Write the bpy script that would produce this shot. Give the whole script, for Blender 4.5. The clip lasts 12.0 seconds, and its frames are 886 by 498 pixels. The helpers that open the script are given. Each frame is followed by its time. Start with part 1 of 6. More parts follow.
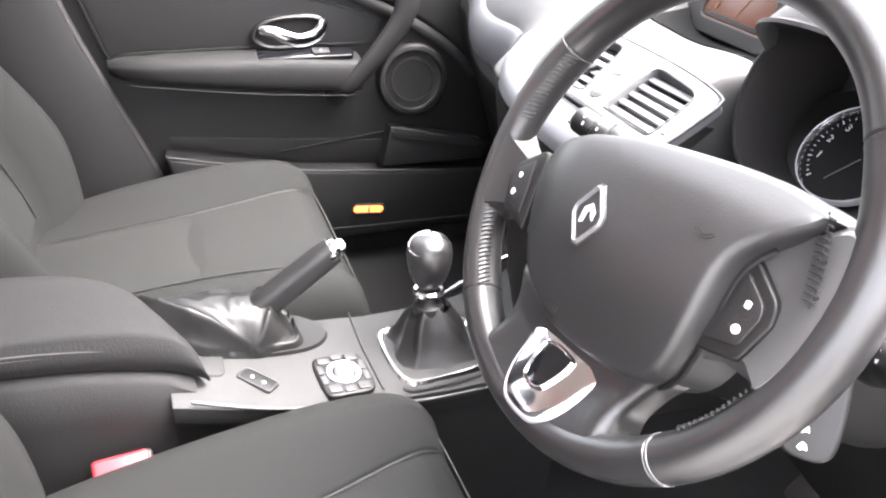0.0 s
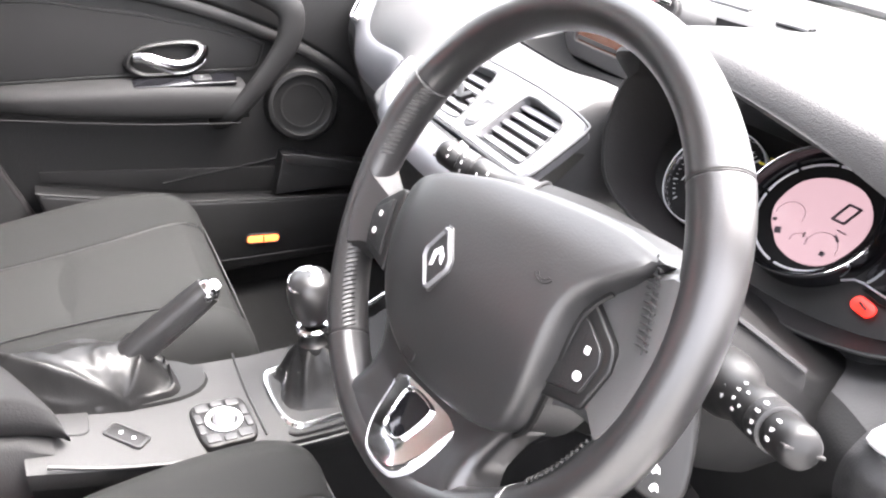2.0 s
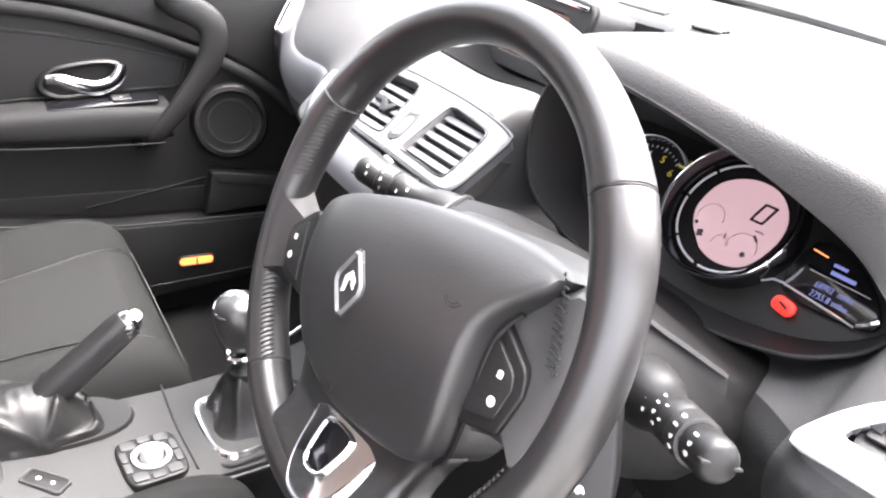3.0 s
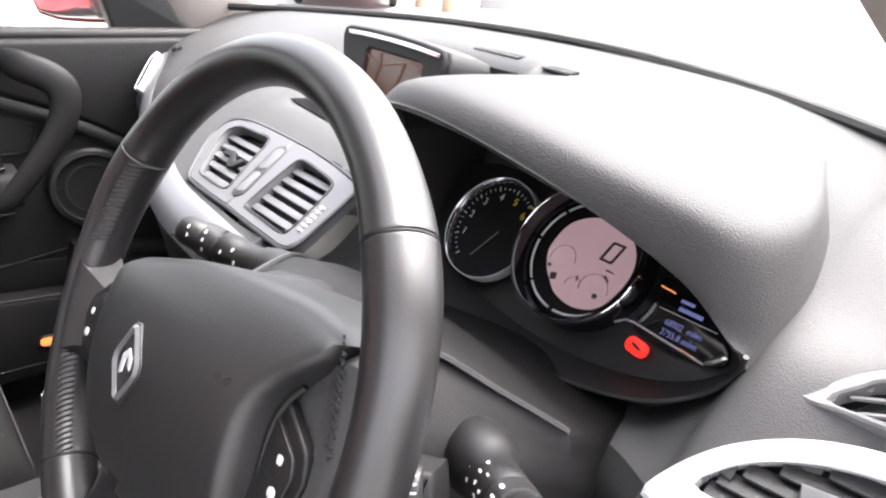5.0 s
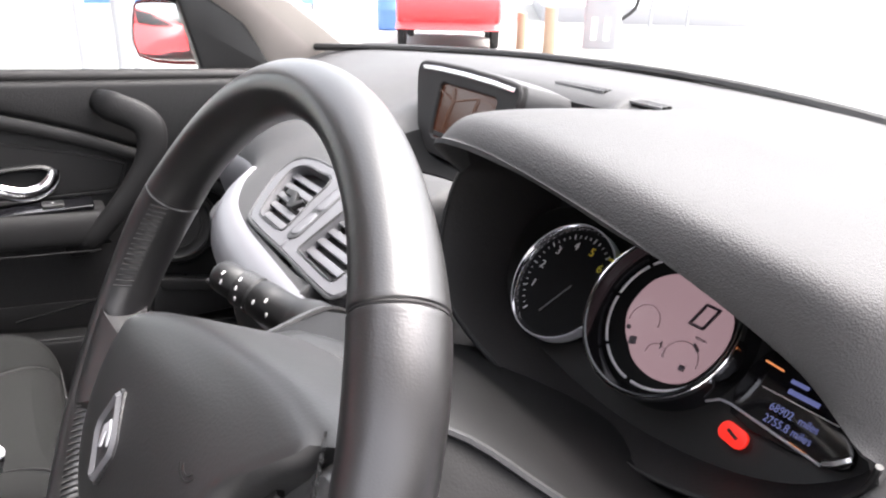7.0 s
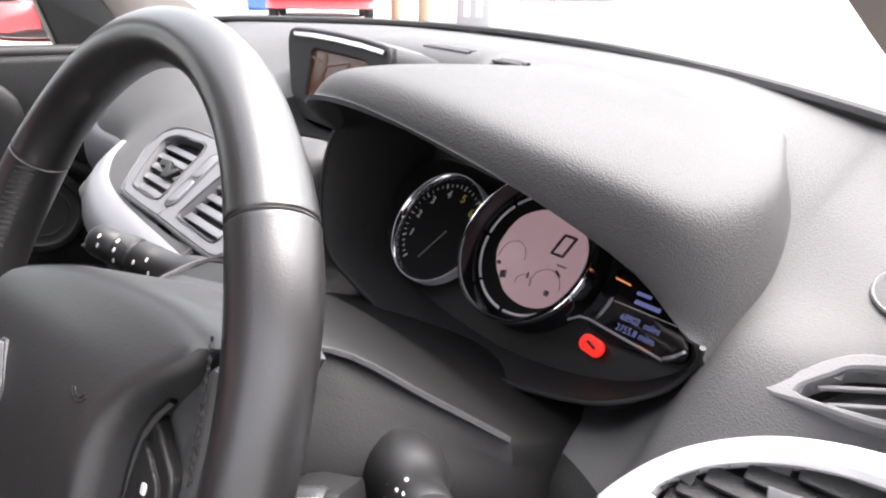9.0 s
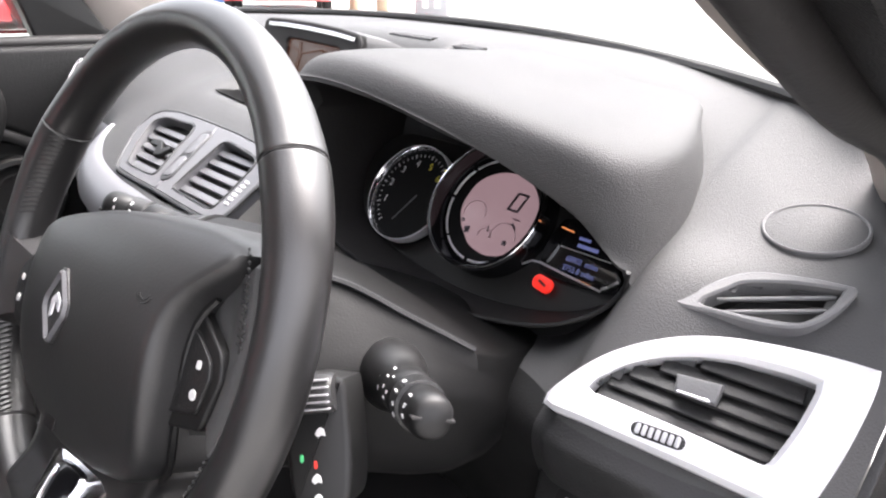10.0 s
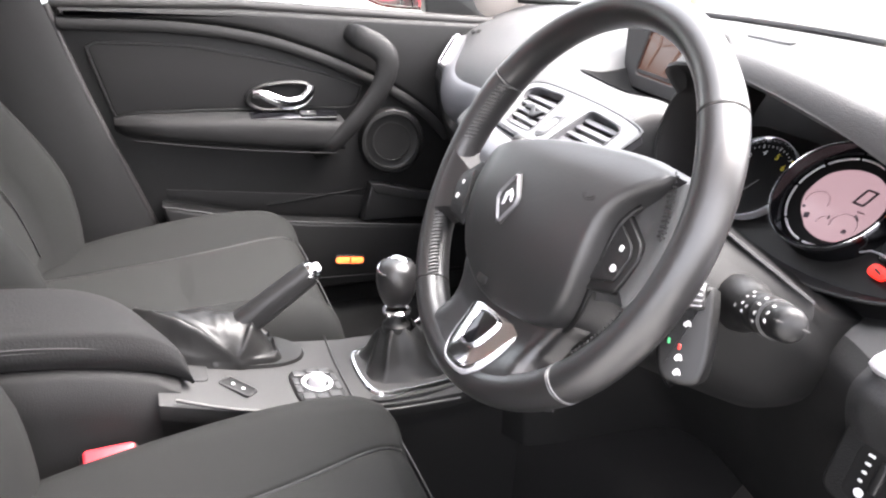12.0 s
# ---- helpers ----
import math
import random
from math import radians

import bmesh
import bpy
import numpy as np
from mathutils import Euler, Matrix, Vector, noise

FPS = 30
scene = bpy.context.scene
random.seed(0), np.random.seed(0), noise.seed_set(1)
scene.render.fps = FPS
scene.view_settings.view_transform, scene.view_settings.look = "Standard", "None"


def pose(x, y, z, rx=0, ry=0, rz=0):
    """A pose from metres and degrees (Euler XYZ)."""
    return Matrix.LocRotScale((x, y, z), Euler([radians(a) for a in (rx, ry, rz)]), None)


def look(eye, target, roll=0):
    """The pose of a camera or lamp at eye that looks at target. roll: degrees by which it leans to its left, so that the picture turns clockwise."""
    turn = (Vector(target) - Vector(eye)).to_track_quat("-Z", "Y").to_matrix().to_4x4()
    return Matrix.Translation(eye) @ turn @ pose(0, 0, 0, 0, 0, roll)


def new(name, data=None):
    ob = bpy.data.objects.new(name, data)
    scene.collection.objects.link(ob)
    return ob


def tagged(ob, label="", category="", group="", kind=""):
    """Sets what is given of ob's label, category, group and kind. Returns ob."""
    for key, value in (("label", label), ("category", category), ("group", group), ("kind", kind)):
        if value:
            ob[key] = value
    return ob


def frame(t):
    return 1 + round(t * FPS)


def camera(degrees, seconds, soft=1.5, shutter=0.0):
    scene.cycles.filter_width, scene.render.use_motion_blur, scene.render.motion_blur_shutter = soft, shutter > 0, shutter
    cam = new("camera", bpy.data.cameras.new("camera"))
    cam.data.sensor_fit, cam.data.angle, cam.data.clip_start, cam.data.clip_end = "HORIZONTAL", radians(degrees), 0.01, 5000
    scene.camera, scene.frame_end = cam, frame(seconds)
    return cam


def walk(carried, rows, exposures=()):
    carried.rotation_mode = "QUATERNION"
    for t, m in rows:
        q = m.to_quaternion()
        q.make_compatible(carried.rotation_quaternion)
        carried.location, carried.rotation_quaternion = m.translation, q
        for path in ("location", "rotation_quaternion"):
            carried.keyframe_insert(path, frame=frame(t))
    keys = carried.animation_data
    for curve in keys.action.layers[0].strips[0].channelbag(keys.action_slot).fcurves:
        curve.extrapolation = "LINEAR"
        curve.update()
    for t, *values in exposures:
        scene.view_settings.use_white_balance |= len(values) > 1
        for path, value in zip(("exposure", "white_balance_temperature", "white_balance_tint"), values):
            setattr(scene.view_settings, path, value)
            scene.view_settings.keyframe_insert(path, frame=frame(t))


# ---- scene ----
cam = camera(65.0, 12.0, soft=2.2)
PATH = [
    (0, (0.727, -0.298, 1.086), (-0.845, 0.371, 0.047), 3.7),
    (0.5, (0.729, -0.278, 1.09), (-0.816, 0.463, 0.06), 4.0),
    (1, (0.732, -0.264, 1.097), (-0.796, 0.543, 0.09), 4.6),
    (1.5, (0.727, -0.256, 1.097), (-0.795, 0.579, 0.104), 4.4),
    (2, (0.721, -0.239, 1.097), (-0.781, 0.636, 0.109), 4.8),
    (2.5, (0.717, -0.228, 1.099), (-0.761, 0.692, 0.115), 4.5),
    (3, (0.718, -0.207, 1.1), (-0.724, 0.79, 0.137), 4.1),
    (3.5, (0.729, -0.179, 1.097), (-0.671, 0.922, 0.188), 4.1),
    (3.7, (0.734, -0.166, 1.095), (-0.659, 0.961, 0.205), 3.8),
    (5.3, (0.725, -0.105, 1.079), (-0.647, 1.105, 0.27), 3.4),
    (5.5, (0.722, -0.089, 1.074), (-0.683, 1.084, 0.27), 2.3),
    (6, (0.706, -0.074, 1.071), (-0.76, 1.048, 0.303), 2.5),
    (6.5, (0.693, -0.061, 1.071), (-0.847, 0.993, 0.353), 2.0),
    (6.7, (0.691, -0.056, 1.07), (-0.884, 0.946, 0.351), 1.4),
    (8.3, (0.700, -0.051, 1.064), (-0.786, 1.059, 0.317), 0.6),
    (8.5, (0.705, -0.058, 1.062), (-0.737, 1.111, 0.319), 0.8),
    (9, (0.729, -0.069, 1.055), (-0.639, 1.174, 0.29), 1.2),
    (9.5, (0.753, -0.095, 1.062), (-0.575, 1.174, 0.272), 1.4),
    (10, (0.795, -0.14, 1.06), (-0.494, 1.174, 0.277), 1.2),
    (10.5, (0.84, -0.183, 1.055), (-0.415, 1.164, 0.275), 2.4),
    (11, (0.882, -0.231, 1.049), (-0.532, 0.933, 0.245), 4.3),
    (11.5, (0.894, -0.282, 1.045), (-0.69, 0.624, 0.226), 3.7),
    (12, (0.869, -0.31, 1.06), (-0.81, 0.41, 0.246), 3.9),
]
walk(cam, [(t, look(eye, target, roll)) for t, eye, target, roll in PATH], [(t, e, 6600, 16) for t, e in ((0, 4.62), (2.5, 4.42), (3.5, 3.98), (5.5, 3.2), (6.5, 3.15), (9.5, 3.05), (11, 3.2), (12, 4.0))])

# ================= world, light =================
world = bpy.data.worlds.new("overcast_sky")
scene.world = world
world.use_nodes = True
wn = world.node_tree.nodes
sky = wn.new("ShaderNodeTexSky")
sky.sky_type = 'NISHITA'
sky.sun_disc = False
sky.sun_elevation = radians(61)
sky.sun_rotation = radians(18)
sky.air_density, sky.dust_density, sky.ozone_density = 1.0, 6.0, 1.0
haze = wn.new("ShaderNodeHueSaturation")
haze.inputs["Saturation"].default_value = 0.25
world.node_tree.links.new(sky.outputs[0], haze.inputs["Color"])
world.node_tree.links.new(haze.outputs[0], wn["Background"].inputs["Color"])
wn["Background"].inputs["Strength"].default_value = 0.145

sun_data = bpy.data.lights.new("sun", 'SUN')
sun_data.energy, sun_data.angle, sun_data.color = 0.5, radians(60), (1.0, 0.97, 0.93)
sun = new("sun", sun_data)
sun.matrix_world = look((0.5, 1.5, 2.9), (0, 0, 0))

# ================= materials =================
MATS = {}


def material(name, colour, rough=0.5, metal=0.0, grain=0.0, grain_scale=400.0, mottle=0.12, mottle_scale=9.0, spec=0.5, pattern="noise", coat=0.0):
    """A surface with fine relief and slow variation of tone and gloss."""
    m = bpy.data.materials.new(name)
    m.use_nodes = True
    nt = m.node_tree
    b = nt.nodes["Principled BSDF"]
    b.inputs["Metallic"].default_value = metal
    b.inputs["Specular IOR Level"].default_value = spec
    b.inputs["Coat Weight"].default_value = coat
    co = nt.nodes.new("ShaderNodeTexCoord")
    slow = nt.nodes.new("ShaderNodeTexNoise")
    slow.inputs["Scale"].default_value = mottle_scale
    slow.inputs["Detail"].default_value = 5.0
    nt.links.new(co.outputs["Object"], slow.inputs["Vector"])
    mix = nt.nodes.new("ShaderNodeMix")
    mix.data_type = 'RGBA'
    c = Vector(colour)
    mix.inputs["A"].default_value = (*(c * (1 - mottle)), 1)
    mix.inputs["B"].default_value = (*(c * (1 + mottle)), 1)
    nt.links.new(slow.outputs["Fac"], mix.inputs["Factor"])
    nt.links.new(mix.outputs["Result"], b.inputs["Base Color"])
    rr = nt.nodes.new("ShaderNodeMapRange")
    rr.inputs["To Min"].default_value, rr.inputs["To Max"].default_value = max(0.02, rough - 0.08), min(1, rough + 0.08)
    nt.links.new(slow.outputs["Fac"], rr.inputs["Value"])
    nt.links.new(rr.outputs["Result"], b.inputs["Roughness"])
    if grain:
        if pattern == "weave":
            fine = nt.nodes.new("ShaderNodeTexWave")
            fine.wave_type, fine.bands_direction = 'BANDS', 'DIAGONAL'
            fine.inputs["Scale"].default_value = grain_scale
            fine.inputs["Distortion"].default_value = 2.5
            fine.inputs["Detail"].default_value = 3.0
            out = fine.outputs["Fac"]
        elif pattern == "hide":
            fine = nt.nodes.new("ShaderNodeTexVoronoi")
            fine.inputs["Scale"].default_value = grain_scale
            out = fine.outputs["Distance"]
        else:
            fine = nt.nodes.new("ShaderNodeTexNoise")
            fine.inputs["Scale"].default_value = grain_scale
            fine.inputs["Detail"].default_value = 3.0
            out = fine.outputs["Fac"]
        nt.links.new(co.outputs["Object"], fine.inputs["Vector"])
        bump = nt.nodes.new("ShaderNodeBump")
        bump.inputs["Strength"].default_value = grain
        bump.inputs["Distance"].default_value = 0.001
        nt.links.new(out, bump.inputs["Height"])
        nt.links.new(bump.outputs["Normal"], b.inputs["Normal"])
    MATS[name] = m
    return m


def glowing(name, colour, strength, base=(0.02, 0.02, 0.02)):
    m = bpy.data.materials.new(name)
    m.use_nodes = True
    b = m.node_tree.nodes["Principled BSDF"]
    b.inputs["Base Color"].default_value = (*base, 1)
    b.inputs["Emission Color"].default_value = (*colour, 1)
    b.inputs["Emission Strength"].default_value = strength
    b.inputs["Roughness"].default_value = 0.25
    return m


def clear_glass(name, tint, alpha):
    m = bpy.data.materials.new(name)
    m.use_nodes = True
    nt = m.node_tree
    nt.nodes.remove(nt.nodes["Principled BSDF"])
    tr, gl, mx, fr, pw, ml = (nt.nodes.new(k) for k in ("ShaderNodeBsdfTransparent", "ShaderNodeBsdfGlossy", "ShaderNodeMixShader", "ShaderNodeLayerWeight", "ShaderNodeMath", "ShaderNodeMath"))
    tr.inputs["Color"].default_value = (*tint, 1)
    gl.inputs["Roughness"].default_value = 0.02
    fr.inputs["Blend"].default_value = 0.5
    pw.operation, ml.operation = 'POWER', 'MULTIPLY'
    pw.inputs[1].default_value, ml.inputs[1].default_value = 4.0, 0.35
    nt.links.new(fr.outputs["Facing"], pw.inputs[0])
    nt.links.new(pw.outputs[0], ml.inputs[0])
    nt.links.new(ml.outputs[0], mx.inputs[0])
    nt.links.new(tr.outputs[0], mx.inputs[1])
    nt.links.new(gl.outputs[0], mx.inputs[2])
    nt.links.new(mx.outputs[0], nt.nodes["Material Output"].inputs["Surface"])
    return m


DASH = material("dash_skin", (0.0480, 0.0480, 0.0485), 0.60, spec=0.35, grain=0.30, grain_scale=800, pattern="hide", mottle=0.08)
HOOD = material("hood_skin", (0.0410, 0.0410, 0.0415), 0.64, spec=0.32, grain=0.38, grain_scale=800, pattern="hide", mottle=0.10)
PLASTIC = material("dark_plastic", (0.0080, 0.0080, 0.0082), 0.42, grain=0.25, grain_scale=700, pattern="hide")
COWL = material("cowl_plastic", (0.0049, 0.0049, 0.0050), 0.55, spec=0.2, grain=0.07, grain_scale=700, pattern="hide")
GREYPLASTIC = material("grey_plastic", (0.0190, 0.0190, 0.0194), 0.42, grain=0.25, grain_scale=600, pattern="hide")
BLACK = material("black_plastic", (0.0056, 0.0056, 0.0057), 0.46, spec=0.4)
GLOSS = material("gloss_black", (0.006, 0.006, 0.007), 0.08)
# right spoke leather, its base raised above the rim's to carry a highlight
SPOKE_LIT = material("spoke_leather_lit", (0.0620, 0.0617, 0.0620), 0.34, spec=0.6, grain=0.05, grain_scale=900, pattern="hide", mottle=0.1, mottle_scale=30)
VENTPAINT = material("vent_paint", (0.1120, 0.1120, 0.1180), 0.38, metal=0.2, mottle=0.05)
NAVGREY = material("screen_housing", (0.034, 0.034, 0.035), 0.5, grain=0.2, grain_scale=700, pattern="hide")
VENTFRAME = material("vent_frame_plastic", (0.11, 0.11, 0.112), 0.5, grain=0.2, grain_scale=700, pattern="hide")
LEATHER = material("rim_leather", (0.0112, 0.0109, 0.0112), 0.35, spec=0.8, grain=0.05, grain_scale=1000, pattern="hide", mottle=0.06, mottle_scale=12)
BOOT = material("boot_leather", (0.007, 0.007, 0.007), 0.48, spec=0.4, grain=0.10, grain_scale=500, pattern="hide")
BAG = material("airbag_skin", (0.0160, 0.0160, 0.0163), 0.43, spec=0.55, grain=0.06, grain_scale=600, pattern="hide")
CLOTH = material("seat_cloth", (0.0120, 0.0124, 0.0121), 0.9, grain=0.3, grain_scale=900, spec=0.15, mottle=0.1)
CLOTH_MID = material("seat_centre_cloth", (0.0149, 0.0154, 0.0150), 0.92, grain=0.4, grain_scale=700, spec=0.15, mottle=0.1)
ARMCLOTH = material("armrest_cloth", (0.0130, 0.0130, 0.0133), 0.85, grain=0.5, grain_scale=350, spec=0.2)
DOORCLOTH = material("door_cloth", (0.0110, 0.0110, 0.0112), 0.9, grain=0.25, grain_scale=800, spec=0.15)
DOORSKIN = material("door_skin", (0.0062, 0.0062, 0.0063), 0.55, spec=0.28, grain=0.35, grain_scale=500, pattern="hide")
DOORLIGHT = material("door_armrest_skin", (0.0112, 0.0112, 0.0114), 0.7, spec=0.25, grain=0.3, grain_scale=500)
SILVER = material("satin_silver", (0.62, 0.62, 0.64), 0.42, metal=0.35, mottle=0.04)
SILVERPAINT = material("silver_paint", (0.42, 0.42, 0.44), 0.4, metal=0.5, mottle=0.05)
SWEEPGREY = material("sweep_paint", (0.1420, 0.1420, 0.1520), 0.42, metal=0.4, mottle=0.05)
# near-black for hollows and openings, with their shade put into the colour
HOLLOW = material("hollow_shade", (0.010, 0.010, 0.0102), 0.95, spec=0.04, grain=0.3, grain_scale=700)
CHROME = material("chrome", (0.86, 0.86, 0.88), 0.12, metal=1.0, mottle=0.03)
CARPET = material("carpet", (0.012, 0.012, 0.012), 0.95, grain=1.0, grain_scale=500, spec=0.1)
CONSOLE = material("console_paint", (0.0200, 0.0200, 0.0204), 0.62, spec=0.3, grain=0.15, grain_scale=700, pattern="hide")
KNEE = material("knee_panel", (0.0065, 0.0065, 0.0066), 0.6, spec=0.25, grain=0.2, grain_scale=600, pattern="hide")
HEADLINER = material("headliner", (0.42, 0.40, 0.37), 0.9, grain=0.4, grain_scale=400, spec=0.1)
PILLAR = material("pillar_trim", (0.3000, 0.2700, 0.2500), 0.8, grain=0.3, grain_scale=500, spec=0.2)
RUBBER = material("rubber_seal", (0.007, 0.006, 0.006), 0.6, grain=0.3, grain_scale=300)
BODYPAINT = material("dark_body_paint", (0.02, 0.018, 0.018), 0.25, coat=0.5)
THREAD = material("grey_thread", (0.22, 0.22, 0.22), 0.8)
SOFTTHREAD = material("soft_grey_thread", (0.0300, 0.0300, 0.0300), 0.85)
KEYGREY = material("key_grey_paint", (0.0450, 0.0450, 0.0460), 0.45, metal=0.3, mottle=0.05)
DIAL = material("dial_face", (0.0035, 0.0035, 0.0037), 0.65, spec=0.15)
DARKTHREAD = material("black_thread", (0.0180, 0.0180, 0.0180), 0.8)
WHITEPRINT = material("white_print", (0.55, 0.55, 0.55), 0.6)
GREENPRINT = material("green_print", (0.05, 0.4, 0.15), 0.6)
REDPRINT = material("red_print", (0.5, 0.03, 0.02), 0.6)
YELLOWPRINT = material("yellow_print", (0.75, 0.62, 0.05), 0.6)
REDPLASTIC = material("red_plastic", (0.5000, 0.0220, 0.0300), 0.35)
CONCRETE = material("yard_concrete", (0.26, 0.26, 0.25), 0.9, grain=0.8, grain_scale=60, mottle=0.25, mottle_scale=0.7)
REDPAINT = material("red_car_paint", (0.52, 0.035, 0.04), 0.4, coat=0.15)
WHITEPAINT = material("white_paint", (0.78, 0.78, 0.77), 0.45)
BLUEPAINT = material("blue_paint", (0.10, 0.22, 0.55), 0.45)
GREYPAINT = material("grey_paint", (0.30, 0.30, 0.31), 0.5)
TIMBER = material("weathered_post", (0.30, 0.22, 0.15), 0.8, grain=0.6, grain_scale=80)
TYRE = material("tyre_rubber", (0.02, 0.02, 0.02), 0.8)
GLASS = clear_glass("window_glass", (0.93, 0.96, 0.95), 1)
MIRROR = material("mirror_glass", (0.85, 0.86, 0.87), 0.02, metal=1.0, mottle=0.0)
LCD = glowing("pink_lcd", (0.62, 0.42, 0.46), 0.055, (0.08, 0.056, 0.06))
LCDDARK = material("lcd_segment", (0.03, 0.02, 0.03), 0.4)
LCDMID = material("lcd_faint_segment", (0.26, 0.17, 0.19), 0.4)
BLUETEXT = glowing("blue_display_text", (0.30, 0.36, 0.85), 0.04)
REDLAMP = glowing("red_warning_lamp", (1.0, 0.03, 0.012), 0.09, (0.4, 0.02, 0.02))
AMBER = glowing("amber_lamp", (1.0, 0.16, 0.03), 0.24, (0.6, 0.3, 0.1))
ORANGELINE = glowing("orange_line", (1.0, 0.35, 0.12), 0.10)
MAPSCREEN = glowing("map_screen", (0.42, 0.13, 0.05), 0.016, (0.012, 0.006, 0.004))
MAPLINE = glowing("map_road", (0.85, 0.4, 0.2), 0.014)


# ================= building helpers =================
FRAME = {}


def thing(name, m, label, category, group="", kind=""):
    ob = new(name)
    ob.matrix_world = m
    FRAME[ob.name] = m
    ob.empty_display_size = 0.05
    return tagged(ob, label, category, group, kind)


def part(name, bm, mat, parent, label="", local=False, sharp=38):
    """Links a bmesh as one mesh under its parent. Its corners are given in the world, or in the thing's own frame if local."""
    m = FRAME[parent.name]
    if not local:
        bm.transform(m.inverted())
    bmesh.ops.recalc_face_normals(bm, faces=bm.faces)
    me = bpy.data.meshes.new(name)
    bm.to_mesh(me)
    bm.free()
    for p in me.polygons:
        p.use_smooth = True
    me.set_sharp_from_angle(angle=radians(sharp))
    me.materials.append(mat)
    ob = new(name, me)
    ob.parent = parent
    FRAME[ob.name] = m
    if label:
        ob["label"] = label
    return ob


def single(name, bm, mat, label, category, group="", kind="", sharp=38):
    """A thing that is one mesh."""
    bmesh.ops.recalc_face_normals(bm, faces=bm.faces)
    me = bpy.data.meshes.new(name)
    bm.to_mesh(me)
    bm.free()
    for p in me.polygons:
        p.use_smooth = True
    me.set_sharp_from_angle(angle=radians(sharp))
    me.materials.append(mat)
    ob = new(name, me)
    FRAME[ob.name] = Matrix()
    return tagged(ob, label, category, group, kind)


def V(*a):
    return Vector(a)


def spline(points, n=6, closed=False):
    """Catmull-Rom through the points."""
    p = [Vector(q) for q in points]
    out, k = [], len(p)
    for i in range(k if closed else k - 1):
        if closed:
            a, b, c, d = p[i - 1], p[i], p[(i + 1) % k], p[(i + 2) % k]
        else:
            a, b, c, d = p[max(i - 1, 0)], p[i], p[i + 1], p[min(i + 2, k - 1)]
        for j in range(n):
            t = j / n
            out.append(0.5 * ((2 * b) + (c - a) * t + (2 * a - 5 * b + 4 * c - d) * t * t + (3 * b - a - 3 * c + d) * t ** 3))
    if not closed:
        out.append(p[-1])
    return out


def skin(bm, rows, ring=False, caps=False):
    """Quads between rows of points; ring: the rows are closed."""
    vs = [[bm.verts.new(q) for q in row] for row in rows]
    n = len(vs[0])
    for a, b in zip(vs, vs[1:]):
        for i in range(n if ring else n - 1):
            j = (i + 1) % n
            bm.faces.new((a[i], a[j], b[j], b[i]))
    if caps:
        bm.faces.new(vs[0][::-1])
        bm.faces.new(vs[-1])
    return bm


def shell(rows, thick, normal=None):
    """A sheet with thickness: the rows, and the rows moved along -normal."""
    bm = bmesh.new()
    skin(bm, rows)
    bmesh.ops.recalc_face_normals(bm, faces=bm.faces)
    geom = bmesh.ops.solidify(bm, geom=bm.faces[:], thickness=thick)
    return bm


def offset2(poly, d):
    """A closed 2D outline moved inwards by d (given counter-clockwise)."""
    out, n = [], len(poly)
    for i in range(n):
        a, b, c = Vector(poly[i - 1][:2]), Vector(poly[i][:2]), Vector(poly[(i + 1) % n][:2])
        e, f = (b - a), (c - b)
        e = e.normalized() if e.length > 1e-9 else V(1, 0)
        f = f.normalized() if f.length > 1e-9 else e
        nn = V(-(e.y + f.y), e.x + f.x)
        nn = nn.normalized() if nn.length > 1e-6 else V(-e.y, e.x)
        k = max(0.5, nn.x * -e.y + nn.y * e.x)
        out.append((b.x + nn.x * d / k, b.y + nn.y * d / k))
    return out


def ccw(poly):
    s = sum(poly[i - 1][0] * poly[i][1] - poly[i][0] * poly[i - 1][1] for i in range(len(poly)))
    return list(poly) if s > 0 else list(poly)[::-1]


def plate(poly, m, depth, bevel=0.002, dome=0.0, bm=None):
    """A plate with rounded upper edge: outline in m's xy plane, top at z = 0, down to -depth."""
    bm = bm or bmesh.new()
    poly = ccw(poly)
    rows = [[m @ V(x, y, -depth) for x, y in poly], [m @ V(x, y, -bevel) for x, y in poly]]
    for k in (0.35, 0.7, 1.0):
        inn = offset2(poly, bevel * (1 - math.cos(k * math.pi / 2)))
        rows.append([m @ V(x, y, -bevel * (1 - math.sin(k * math.pi / 2))) for x, y in inn])
    if dome:
        cx = sum(p[0] for p in inn) / len(inn)
        cy = sum(p[1] for p in inn) / len(inn)
        for k in (0.3, 0.6, 0.85):
            rows.append([m @ V(cx + (x - cx) * (1 - k), cy + (y - cy) * (1 - k), dome * (1 - (1 - k) ** 2)) for x, y in inn])
    skin(bm, rows, ring=True, caps=True)
    return bm


def frame_plate(outer, inner, m, depth, bevel=0.0015, bm=None):
    """A plate with an opening; both outlines have as many points."""
    bm = bm or bmesh.new()
    outer, inner = ccw(outer), ccw(inner)
    n = len(outer)
    cost = [sum((outer[i][0] - inner[(i + k) % n][0]) ** 2 + (outer[i][1] - inner[(i + k) % n][1]) ** 2 for i in range(n)) for k in range(n)]
    turn = cost.index(min(cost))
    inner = inner[turn:] + inner[:turn]
    o2, i2 = offset2(outer, bevel), offset2(inner, -bevel)
    rows = [[m @ V(x, y, -depth) for x, y in inner], [m @ V(x, y, -depth) for x, y in outer], [m @ V(x, y, -bevel) for x, y in outer],
            [m @ V(x, y, 0) for x, y in o2], [m @ V(x, y, 0) for x, y in i2], [m @ V(x, y, -bevel) for x, y in inner], [m @ V(x, y, -depth) for x, y in inner]]
    skin(bm, rows, ring=True)
    bmesh.ops.remove_doubles(bm, verts=bm.verts, dist=1e-6)
    return bm


